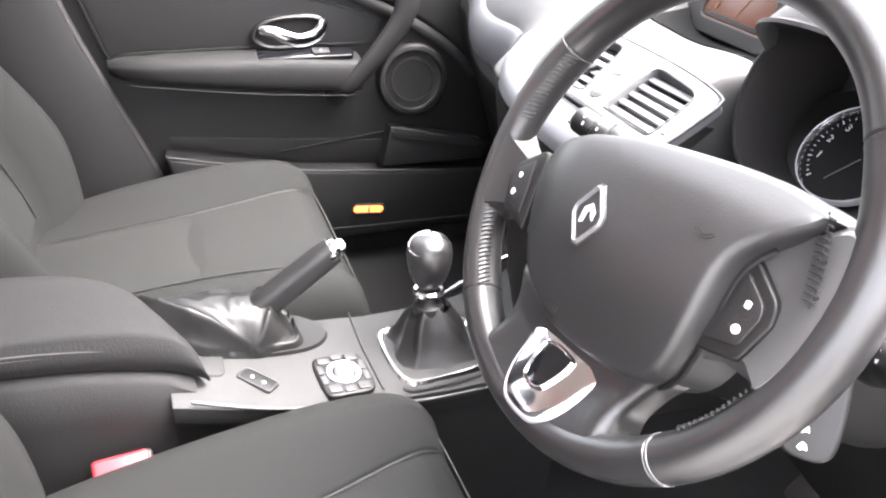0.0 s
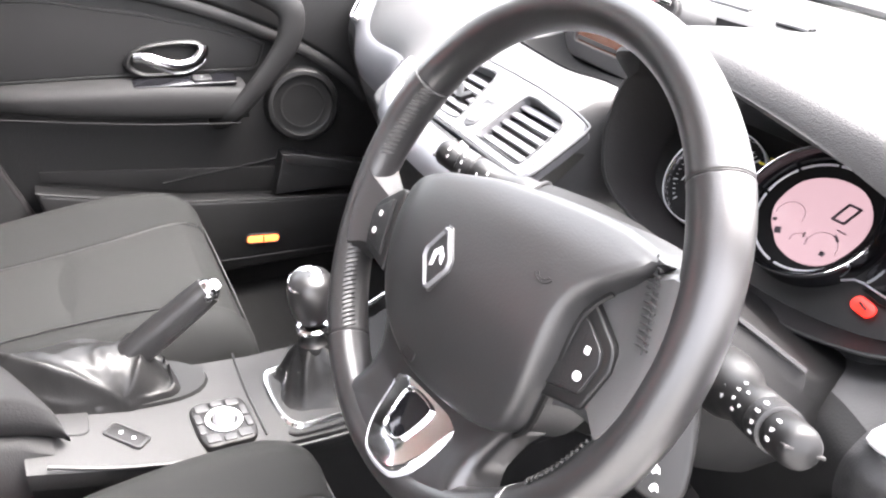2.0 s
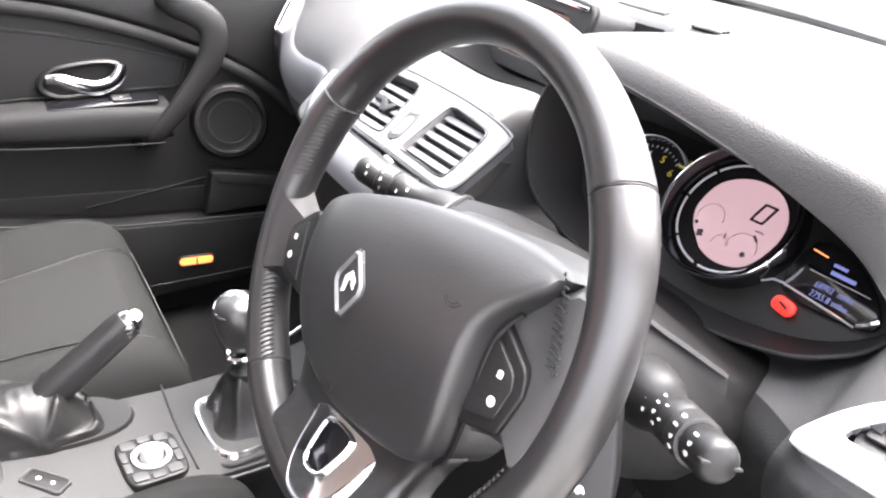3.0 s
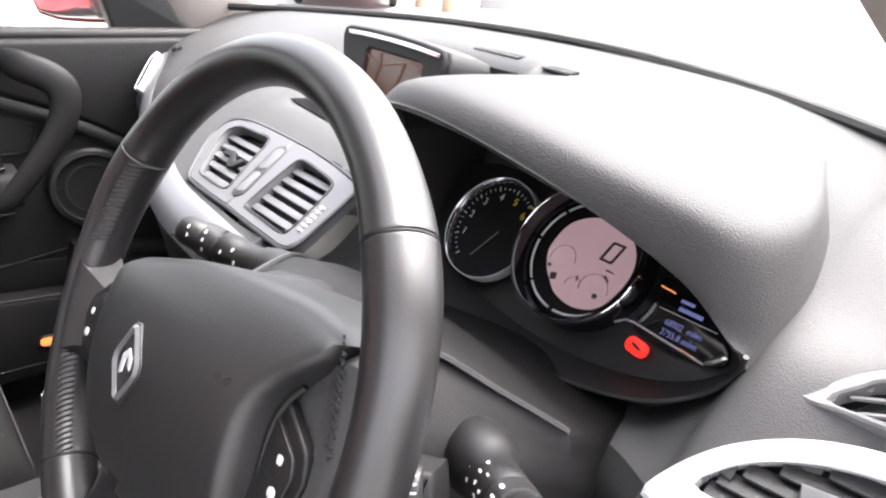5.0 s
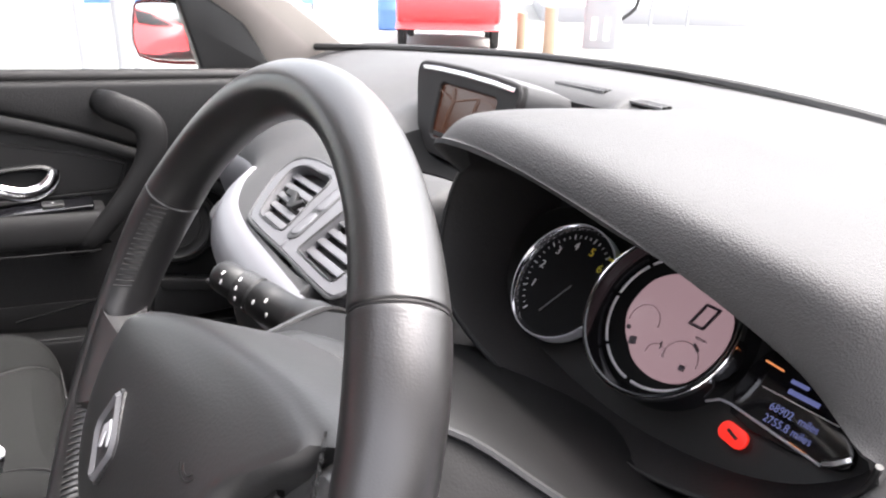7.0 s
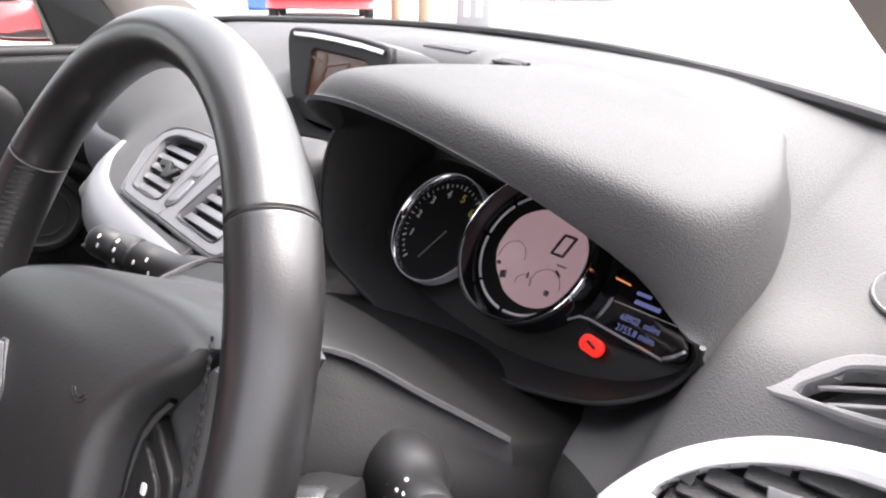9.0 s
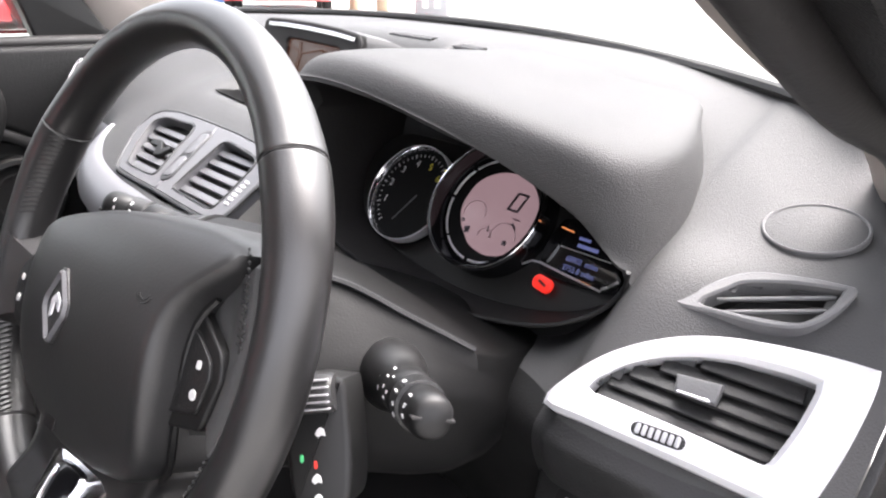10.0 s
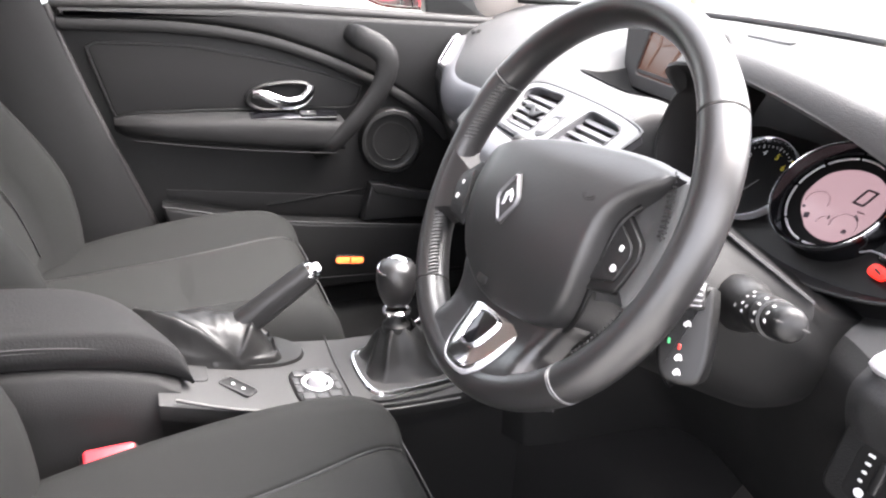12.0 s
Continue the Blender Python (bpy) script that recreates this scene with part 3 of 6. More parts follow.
for k in range(34):
    bmesh.ops.smooth_vert(bm, verts=free, factor=0.5, use_axis_x=True, use_axis_y=True, use_axis_z=True)
bmesh.ops.recalc_face_normals(bm, faces=bm.faces)
bmesh.ops.solidify(bm, geom=bm.faces[:], thickness=0.004)
hood = part("driver_hood", bm, HOOD, dashboard, "grained grey hood over the instruments", sharp=75)
LOW = spline([(.568, .286, .847), (.562, .290, .827), (.546, .281, .806), (.51, .264, .788), (.45, .252, .777), (.37, .246, .774), (.27, .252, .782), (.200, .262, .800), (.168, .277, .840), (.157, .294, .880), (.158, .305, .902)], 4)
MOUTH = [Vector(p) for p in EDGE] + [Vector(p) for p in LOW[1:-1]]
liner = []
mid = V(.385, 0, .845)
for k, (s, dy) in enumerate(((1.0, 0.0), (.985, .010), (.955, .045), (.93, .10), (.92, .13))):
    deep = (1.0, 1.02, 1.14, 1.28, 1.32)[k]
    liner.append([V(mid.x + (p.x - mid.x) * s, p.y + dy, mid.z + (p.z - mid.z) * (s if p.z > mid.z else deep)) for p in MOUTH])
bm = skin(bmesh.new(), liner, ring=True)
part("hood_lining", bm, RUBBER, hood, "black matt lining")
lip = sweep([Vector(p) for p in LOW], circle(.002, 8), closed=False)
part("hood_lip", lip, BLACK, hood)

# --- lower driver's panel with switches
SW = axes((0.652, 0.2236, 0.676), (1, 0.05, 0.06), (0, -0.93, 0.28))
swp = part("switch_panel", plate(rrect(.20, .075, .014, 5), SW @ Matrix.Translation((0, 0, .010)), 0.02, 0.004), PLASTIC, dashboard)
part("switch_recess", plate(rrect(.172, .050, .008, 5, .005, -.004), SW @ Matrix.Translation((0, 0, .0105)), 0.003, 0.0005), BLACK, swp)
part("height_wheel", block(.008, .030, .006, SW @ Matrix.Translation((-.056, .0, .012)), 0.002), BLACK, swp)
for k, y in enumerate((.014, .006, -.002, -.010)):
    part("scale_mark", block(.006 - k * .0008, .0026, .001, SW @ Matrix.Translation((-.069, y, .0112)), 0.0003), WHITEPRINT, swp)
part("lamp_icon", plate(circle(.0042, 10), SW @ Matrix.Translation((-.066, -.020, .0115)), 0.001, 0.0002), WHITEPRINT, swp)
part("dimmer_wheel", block(.012, .024, .008, SW @ Matrix.Translation((-.030, .002, .014)), 0.003), GREYPLASTIC, swp)
part("dimmer_icon", plate(circle(.0045, 8, ry=.003), SW @ Matrix.Translation((-.028, -.019, .0115)), 0.001, 0.0002), WHITEPRINT, swp)
for k in range(3):
    key = part("switch_key", block(.024, .030, .008, SW @ Matrix.Translation((.012 + k * .033, -.004, .012)), 0.002), BLACK, swp)
    part("key_bar", block(.014, .0022, .001, SW @ Matrix.Translation((.012 + k * .033, .004, .0165)), 0.0003), WHITEPRINT, swp)
    part("key_icon", plate([(-.004, -.003), (.004, -.003), (0, .003)], SW @ Matrix.Translation((.012 + k * .033, -.012, .0165)), 0.001, 0.0002), WHITEPRINT, swp)
# end cap of the dash by the door
edge = [(y, z) for y, z in PROFILES[-1][1]] + [(.52, .36), (.52, .89)]
bm = plate(edge, axes((.752, 0, 0), (0, 1, 0), (1, 0, 0)), 0.006, 0.001)
part("end_cap", bm, PLASTIC, dashboard)
# defroster slot along the windscreen
for x0, y0, x1, y1 in ((.02, .541, .108, .537), (.112, .5365, .20, .531), (.204, .5305, .29, .523)):
    a, b = V(x0, y0, dash_z(x0, y0)), V(x1, y1, dash_z(x1, y1))
    m = axes((a + b) / 2 + V(0, 0, -.0012), b - a, (0, -.06, 1))
    slot = part("defroster_slot", block((b - a).length, .015, .004, m, 0.0006), HOLLOW, dashboard)
    for r in (-.0068, .0, .0068):
        part("slot_blade", block((b - a).length, .0022, .003, m @ Matrix.Translation((0, r, .0012)), 0.0005), VENTFRAME, slot)

# ================= navigation screen =================
NAV = axes((-0.020, 0.424, 0.926), (1.0, 0.01, -0.03), (0.03, -0.96, 0.22))
nav = thing("navigation_screen", NAV, "dark framed navigation screen standing on the dashboard", "screen")
NS = [(-.064, -.070), (.072, -.070), (.084, -.060), (.101, .010), (.104, .034), (.097, .042), (.055, .0448), (0, .0458), (-.055, .0448), (-.104, .042), (-.112, .034), (-.106, .010), (-.076, -.060)]
bm = bmesh.new()
big = resample(NS, 48)
skin(bm, [[V(x, y, 0) for x, y in big], [V(x * 1.0, y, -.012) for x, y in big], [V(x * 1.03, y * .99, -.05) for x, y in big], [V(x * 1.04, y * .94 - .003, -.085) for x, y in big], [V(x * 1.0, y * .80 - .008, -.105) for x, y in big]], ring=True, caps=True)
part("housing", bm, NAVGREY, nav, "grey hooded housing", local=True)
part("bezel", frame_plate(big, resample(rrect(.116, .068, .004, 3, .008, -.014), 48), Matrix.Translation((0, 0, .005)), 0.012, 0.002), RUBBER, nav, local=True)
part("top_trim", plate([(-.094, .0305), (-.05, .0328), (0, .0335), (.05, .0328), (.094, .0305), (.096, .0365), (.05, .0390), (0, .0398), (-.05, .0390), (-.096, .0365)], Matrix.Translation((0, 0, .0075)), .004, .0012), CHROME, nav, "chrome top strip", local=True)
scr = part("screen", plate(rrect(.116, .068, .003, 3, .008, -.014), Matrix.Translation((0, 0, .0015)), 0.004, 0.0005), MAPSCREEN, nav, "lit orange-brown map", local=True)
for pts in (((-.054, .012), (-.02, .002), (.03, .014), (.06, .010)), ((-.03, -.035), (-.02, .002), (-.024, .018)), ((.01, -.035), (.025, -.005), (.03, .014))):
    part("map_road", sweep([V(x, y, .0031) for x, y in pts], circle(.0009, 5)), MAPLINE, scr, local=True)
part("status_bar", plate(rrect(.110, .006, .001, 2, .008, -.043), Matrix.Translation((0, 0, .0032)), 0.0008, 0.0002), BLACK, scr, local=True)
# hollow in front of the screen: a dark sheet over the dash stands for its shade
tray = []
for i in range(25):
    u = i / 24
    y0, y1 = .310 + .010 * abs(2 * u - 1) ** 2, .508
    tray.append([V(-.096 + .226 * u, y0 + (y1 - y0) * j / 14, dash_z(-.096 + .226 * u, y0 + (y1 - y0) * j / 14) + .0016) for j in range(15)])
part("screen_hollow_shade", shell(tray, .0012), HOLLOW, dashboard, "dark sheet for the shade in the hollow before the screen")


# ================= steering wheel =================
WT = radians(26)
WHEEL = Matrix.Translation((.37, 0, .86)) @ Matrix(((1, 0, 0), (0, math.sin(WT), -math.cos(WT)), (0, math.cos(WT), math.sin(WT)))).to_4x4() @ Matrix.Rotation(radians(8), 4, 'Z')
wheel = thing("steering_wheel", WHEEL, "black leather steering wheel turned slightly, with chrome insert", "steering wheel")
R = .174


def rim_point(deg, r=R, z=0.0):
    a = radians(deg)
    return V(r * math.cos(a), r * math.sin(a), z)


def rim_section(n=20, k=1.0):
    return [(k * .0150 * math.cos(2 * math.pi * i / n), k * .0175 * math.sin(2 * math.pi * i / n)) for i in range(n)]


bm = bmesh.new()
rows = []
SEAMS = (32, 145, 227, 313)
for deg in sorted([3 * i + .05 for i in range(120)] + [c + d for c in SEAMS for d in (-1.1, -.75, -.45, -.22, 0, .22, .45, .75, 1.1)]):
    # slightly fatter thumb grips at ten and two, a pinch at each seam
    fat = 1 + .10 * sum(math.exp(-((deg - c) / 13) ** 2) for c in (28, 152)) + .05 * sum(math.exp(-((deg - c) / 20) ** 2) for c in (225, 315))
    fat *= 1 + sum(.020 * math.exp(-((deg - c) / .9) ** 2) - .105 * math.exp(-((deg - c) / .30) ** 2) for c in SEAMS)
    a = radians(deg)
    rows.append([V((R + s * fat) * math.cos(a), (R + s * fat) * math.sin(a), t * fat) for s, t in rim_section(28)])
rows.append(rows[0])
skin(bm, rows, ring=True)
bmesh.ops.remove_doubles(bm, verts=bm.verts, dist=1e-6)
rim = part("rim", bm, LEATHER, wheel, "worn black leather rim", local=True)
for deg in SEAMS:
    a = radians(deg)
    ring = [V((R + s) * math.cos(a), (R + s) * math.sin(a), t) for s, t in rim_section(28, .985 if deg > 180 else 1.015)]
    part("seam", sweep(ring, circle(.0009, 6), closed=True), RUBBER, rim, local=True)
    if deg == 313:
        ring = [V((R + s) * math.cos(a + .010), (R + s) * math.sin(a + .010), t) for s, t in rim_section(28, 1.050)]
        part("seam_thread", sweep(ring, circle(.0005, 6), closed=True), THREAD, rim, local=True)
# stitches along the inner side of the grips
for a0, a1 in ((146, 170), (192, 226), (320, 346)):
    bm = bmesh.new()
    k = 0
    deg = a0
    while deg < a1:
        p, q = rim_point(deg, R - .0158, .0040), rim_point(deg + 1.3, R - .0118, .0138)
        sweep([p, (p + q) / 2 + V(-.0006 * math.cos(radians(deg)), -.0006 * math.sin(radians(deg)), .0012), q], circle(.0009, 5), bm=bm)
        deg += 1.45
    st = part("stitching", bm, DARKTHREAD, rim, local=True)

HUB = [(0, .0485), (.036, .0518), (.075, .0535), (.106, .0528), (.128, .0490), (.1420, .0440), (.1400, .0360), (.128, .0240), (.1155, .0110), (.1095, -.004), (.1085, -.030), (.1060, -.055), (.098, -.080), (.082, -.096), (.052, -.1045), (.01, -.1075), (-.022, -.1040), (-.053, -.0820), (-.072, -.0470), (-.082, -.028), (-.0905, -.005), (-.0905, .0130), (-.078, .0260), (-.0526, .0370), (-.025, .0435)]
hub = resample(smooth2(HUB), 72)


def dome_z(x, y):
    d = math.hypot(x / .108, (y + .025) / .092)
    side = max(0, -x - .045)
    return max(.004, .0345 - .0035 * min(d, 1.5) ** 2.6 - 2.6 * (y + .012) ** 2 - 8.0 * max(0, y - .020) ** 2 - 6.5 * side ** 2)


bm = bmesh.new()
rows = [[V(x, y, -.045) for x, y in hub], [V(x, y, dome_z(x, y) - .010) for x, y in hub]]
for k in (.35, .7, 1.0):
    inn = offset2(ccw(hub), .0055 * (1 - math.cos(k * math.pi / 2)))
    rows.append([V(x, y, dome_z(x, y) - .010 * (1 - math.sin(k * math.pi / 2))) for x, y in inn])
for k in (.05, .1, .16, .23, .3, .4, .5, .6, .75, .9):
    rows.append([V(x * (1 - k), -.025 * k + y * (1 - k), dome_z(x * (1 - k), -.025 * k + y * (1 - k))) for x, y in inn])
if ccw(hub) != list(hub):
    rows[0].reverse(), rows[1].reverse()
skin(bm, rows, ring=True, caps=True)
bag = part("airbag_cover", bm, BAG, wheel, "dark grey grained airbag cover", local=True)
part("cover_gap", sweep([V(x * 1.012, y * 1.012, dome_z(x, y) - .020) for x, y in hub if y < .018], circle(.0022, 6)), BLACK, bag, local=True)
# emblem: a plain chrome diamond ring
em = Matrix.Translation((-.0015, -.0165, .0372)) @ Matrix.Diagonal((.92, .90, 1, 1))
dia_o = resample([(.003, .0245), (-.003, .0245), (-.0175, .004), (-.0175, -.004), (-.003, -.0245), (.003, -.0245), (.0175, -.004), (.0175, .004)], 48)
emblem = part("emblem", frame_plate(dia_o, offset2(ccw(dia_o), .0042), em, 0.006, 0.0018), VENTPAINT, bag, "plain silver diamond badge", local=True)
part("emblem_back", plate([(x * 1.07, y * 1.06) for x, y in dia_o], em @ Matrix.Translation((0, 0, -.002)), 0.004, 0.0008), GREYPLASTIC, bag, local=True)
part("emblem_bar", plate([(x * .72, y * .72) for x, y in ((-.0085, -.0120), (-.0085, .0060), (.0010, .0135), (.0100, .0060), (.0100, -.0040), (.0050, -.0010), (.0030, .0050), (-.0020, .0030), (-.0030, -.0090))], em @ Matrix.Translation((0, 0, -.0010)), 0.003, 0.0006), SILVER, bag, local=True)
for cx in (.090, -.090):
    for r in (.0075, .0050):
        bm = sweep([V(cx + r * math.cos(a), .011 + r * math.sin(a) * .8, dome_z(cx + r * math.cos(a), .011 + r * math.sin(a) * .8) - .0001) for a in (radians(d) for d in range(200, 341, 20))], circle(.0005, 5))
        part("moulded_mark", bm, BLACK, bag, local=True)
part("moulded_mark", plate(rrect(.016, .014, .002, 3, -.012, -.088), Matrix.Translation((0, 0, dome_z(-.012, -.088) + .0004)), 0.001, 0.0003), PLASTIC, bag, local=True)



def spoke_z(x, y):
    """Height of the leather: flat beside the cover, climbing to the crown of the rim."""
    u = min(1, max(0, (math.hypot(x, y) - .128) / .040))
    return .002 + .0135 * u * u * (3 - 2 * u)


for sx, side in ((-1, "left"), (1, "right")):
    out = [(.070, .036), (.105, .038), (.135, .040), (.168, .050), (.178, .020), (.177, -.022), (.162, -.066), (.140, -.058), (.115, -.058), (.075, -.064)]
    bm = bmesh.new()
    if sx < 0:
        out[:4] = [(.070, -.012), (.105, -.009), (.135, -.003), (.164, .014)]
    poly = ccw([(sx * x, y) for x, y in resample(smooth2(out, 3), 40)])
    rows = [[V(x * .96, y * .96, -.012) for x, y in poly], [V(x, y, -.006) for x, y in poly]]
    inn = offset2(poly, .006)
    rows.append([V(x, y, spoke_z(x, y) - .004) for x, y in inn])
    mx, my = sx * .128, -.008
    for k in (.10, .18, .28, .40, .55, .75, .92):
        rows.append([V(x + (mx - x) * k, y + (my - y) * k, spoke_z(x + (mx - x) * k, y + (my - y) * k)) for x, y in inn])
    skin(bm, rows, ring=True, caps=True)
    # the right spoke's sheen is put into its paler leather
    spoke = part("spoke", bm, SPOKE_LIT if sx > 0 else LEATHER, wheel, "dark grey side spoke", local=True)
    pad = [(.096, -.058), (.134, -.050), (.1425, -.022), (.139, -.010), (.112, .009), (.105, .008)]
    pm = Matrix.Translation((0, 0, .0095))
    padp = [(sx * x, y) for x, y in resample(pad, 36)]
    bp = part("button_pad", plate(padp, pm, 0.006, 0.002), BLACK, spoke, "black button pad", local=True)
    key = [(.105, -.048), (.131, -.042), (.136, -.022), (.133, -.014), (.114, -.001)]
    keyp = [(sx * x, y) for x, y in resample(key, 30)]
    part("button", plate(keyp, pm @ Matrix.Translation((0, 0, .0022)), 0.003, 0.001), PLASTIC, spoke, local=True)
    part("button_icon", plate(circle(.0030, 12, sx * .1255, -.0335), pm @ Matrix.Translation((0, 0, .0028)), 0.001, 0.0002), WHITEPRINT, spoke, local=True)
    part("button_icon", plate(rrect(.0040, .0046, .001, 2, sx * .1250, -.018), pm @ Matrix.Translation((0, 0, .0028)), 0.001, 0.0002), WHITEPRINT, spoke, local=True)
    if sx < 0:
        continue
    bm = bmesh.new()
    for k in range(13):
        y = .0425 - k * .0036
        xx = .1575 - .45 * max(0, y) - .0002 * k
        sweep([V(sx * (xx + q), y + .0006 * (q == 0), spoke_z(xx + q, y) + .0004) for q in (-.0058, 0, .0058)], circle(.0008, 5), bm=bm)
    seam_line = [V(sx * (.1575 - .45 * max(0, y)), y, spoke_z(.1575 - .45 * max(0, y), y)) for y in np.linspace(.046, -.004, 8)]
    sweep(seam_line, circle(.0006, 5), bm=bm)
    part("spoke_stitching", bm, DARKTHREAD, spoke, local=True)
# lower spoke with its chrome insert
low = [(-.086, -.080), (-.03, -.084), (.03, -.084), (.090, -.082), (.082, -.104), (.074, -.128), (.080, -.148), (.094, -.158), (.060, -.170), (0, -.172), (-.060, -.170), (-.094, -.158), (-.080, -.148), (-.074, -.128), (-.080, -.104)]
bm = bmesh.new()
poly = ccw(resample(smooth2(low, 5), 84))
rows = [[V(x, y, -.028) for x, y in poly], [V(x, y, -.006) for x, y in poly], [V(x, y, max(-.002, spoke_z(x, y) - .004)) for x, y in offset2(poly, .005)]] + [[V(x * (1 - k), -.128 + (y + .128) * (1 - k), spoke_z(x * (1 - k), -.128 + (y + .128) * (1 - k)) - .002) for x, y in offset2(poly, .006)] for k in (.08, .18, .32, .5, .75)]
skin(bm, rows, ring=True, caps=True)
lsp = part("lower_spoke", bm, LEATHER, wheel, "black leather lower spoke", local=True, sharp=65)
IT = Matrix.Translation((.004, -.111, -.003)) @ Matrix.Rotation(radians(-25), 4, 'X')
ins = [(-.043, .010), (.043, .010), (.0385, -.018), (.033, -.040), (.024, -.055), (.012, -.062), (-.012, -.062), (-.024, -.055), (-.033, -.040), (-.0385, -.018)]
ci = part("chrome_insert", plate(resample(smooth2(ins, 4), 72), IT, 0.012, 0.005, dome=.0030), CHROME, lsp, "polished chrome insert", local=True)
part("insert_border", frame_plate(resample(smooth2([(x * 1.05, y * 1.035) for x, y in ins], 4), 72), resample(smooth2([(x * .97, y * .97) for x, y in ins], 4), 72), IT @ Matrix.Translation((0, 0, -.0025)), .010, .002), SILVERPAINT, lsp, local=True)
hol = [(-.012, -.006), (.012, -.006), (.019, -.012), (.014, -.036), (.007, -.043), (-.007, -.043), (-.014, -.036), (-.019, -.012)]
part("insert_rim", frame_plate(resample(smooth2(hol, 3), 40), resample(smooth2([(x * .80, -.024 + (y + .024) * .82) for x, y in hol], 3), 40), IT @ Matrix.Translation((0, 0, .0055)), 0.008, 0.0022), CHROME, lsp, local=True)
part("insert_hollow", plate(smooth2([(x * .85, -.024 + (y + .024) * .86) for x, y in hol], 3), IT @ Matrix.Translation((0, 0, .0037)), 0.004, 0.0005), GLOSS, lsp, local=True)

# ================= steering column =================
column = thing("steering_column", Matrix.Translation((.37, .12, .80)), "dark grey steering column cowl with stalks", "steering column")
# cowl: rounded sections from the wheel to the dash
secs = []
for y, cx, cz, hw, zm, zt, zb in ((.050, .045, .862, .085, .800, .870, .728), (.060, .052, .866, .110, .795, .876, .712), (.106, .078, .858, .136, .796, .870, .692), (.145, .114, .829, .148, .780, .852, .672), (.180, .144, .801, .152, .765, .828, .655), (.215, .140, .780, .148, .740, .798, .645), (.30, .12, .750, .13, .71, .760, .64)):
    right = [(0, zt), (cx * .55, zt - .25 * (zt - cz)), (cx - .006, cz + .003), (cx + .003, cz - .004), (cx + (hw - cx) * .55, cz + (zm - cz) * .45), (hw - .002, zm + .010), (hw, zm - .012), (hw * .86, zb + .034), (hw * .52, zb + .005), (0, zb)]
    pts = right + [(-a, b) for a, b in right[-2:0:-1]]
    secs.append([V(.37 + a, y, b) for a, b in smooth2(pts, 3)])
part("cowl", skin(bmesh.new(), secs, ring=True, caps=True), COWL, column, sharp=28)
# paler tubes along the creases paint the glint on the cowl's edge
for sx in (-1, 1):
    part("cowl_ridge_highlight", sweep(spline([(.37 + sx * (cx + .0005), y, cz + .0015) for y, cx, cz in ((.056, .049, .864), (.106, .078, .858), (.145, .114, .829), (.180, .144, .801))], 5), circle(.0024, 6)), GREYPLASTIC, column)
part("hub_sleeve", lathe([(.050, -.06), (.052, .0), (.045, .02)], WHEEL @ Matrix.Translation((0, 0, -.05)), 32), BLACK, column)


def stalk(base, tip, name):
    base, tip = Vector(base), Vector(tip)
    m = axes(base, (0, 0, 1), tip - base)
    L = (tip - base).length
    st = part(name, lathe([(.018, -.016), (.0225, -.008), (.0235, .006), (.0220, .020), (.0185, .030), (.0160, .034), (.0150, L * .46), (.0155, L * .48), (.0152, L * .60), (.0138, L * .62)], m, 28), BLACK, column, "black control stalk")
    part("twist_ring", lathe([(.0138, L * .62), (.0152, L * .635), (.0150, L * .76), (.0130, L * .77)], m, 28), PLASTIC, st)
    part("end_knob", lathe([(.0122, L * .77), (.0134, L * .785), (.0130, L * .93), (.0118, L * .965), (.0095, L * .988), (.006, L), (.001, L + .001)], m, 28), BLACK, st)
    part("end_slit", block(.0245, .0020, .012, m @ Matrix.Rotation(radians(75), 4, 'Z') @ Matrix.Translation((0, 0, L - .0062)), 0.0005), RUBBER, st)
    for k, (a, b) in enumerate(((-.003, .004), (.003, .004), (0, .0065), (-.0025, -.0045), (.0025, -.0045), (0, -.0065))):
        part("printed_icon", plate(circle(.0010, 7, a, b), m @ Matrix.Rotation(radians(75), 4, 'Z') @ Matrix.Translation((0, 0, L + .0004 - 45 * (a * a + b * b))), .0012, .0002), WHITEPRINT, st)
    return st, m, L


rs, rm, rl = stalk((.494, .118, .802), (.586, .069, .838), "right_stalk")
fq = rm.inverted() @ V(.70, -.30, 1.06)
face = math.degrees(math.atan2(fq.y, fq.x))
for k, (zf, ang, s) in enumerate(((.30, -35, .0024), (.33, -10, .0022), (.36, 15, .0024), (.44, -45, .002), (.46, -22, .0024), (.48, 0, .002), (.50, 24, .0024), (.54, -30, .002), (.56, 5, .0018), (.70, -40, .0026), (.71, -14, .0028), (.72, 12, .0022), (.71, 38, .0026), (.86, -30, .0028), (.87, -4, .0022), (.86, 24, .0028))):
    rad = .0153 if zf < .61 else (.0152 if zf < .77 else .0132)
    mm = rm @ Matrix.Rotation(radians(face + ang), 4, 'Z') @ Matrix.Translation((rad + .0004, 0, rl * zf)) @ Matrix.Rotation(radians(90), 4, 'Y')
    s = s * .85
    shape = (circle(s, 8, ry=s * .6), rrect(s * 1.8, s * .7, s * .2, 2), [(-s, -s * .7), (s, -s * .3), (s * .4, s), (-s * .6, s * .6)])[k % 3]
    part("printed_icon", plate(shape, mm, 0.001, 0.0002), WHITEPRINT, rs)
ls, lm, ll = stalk((.268, .118, .822), (.176, .066, .852), "left_stalk")
fq = lm.inverted() @ V(.70, -.20, 1.06)
face = math.degrees(math.atan2(fq.y, fq.x))
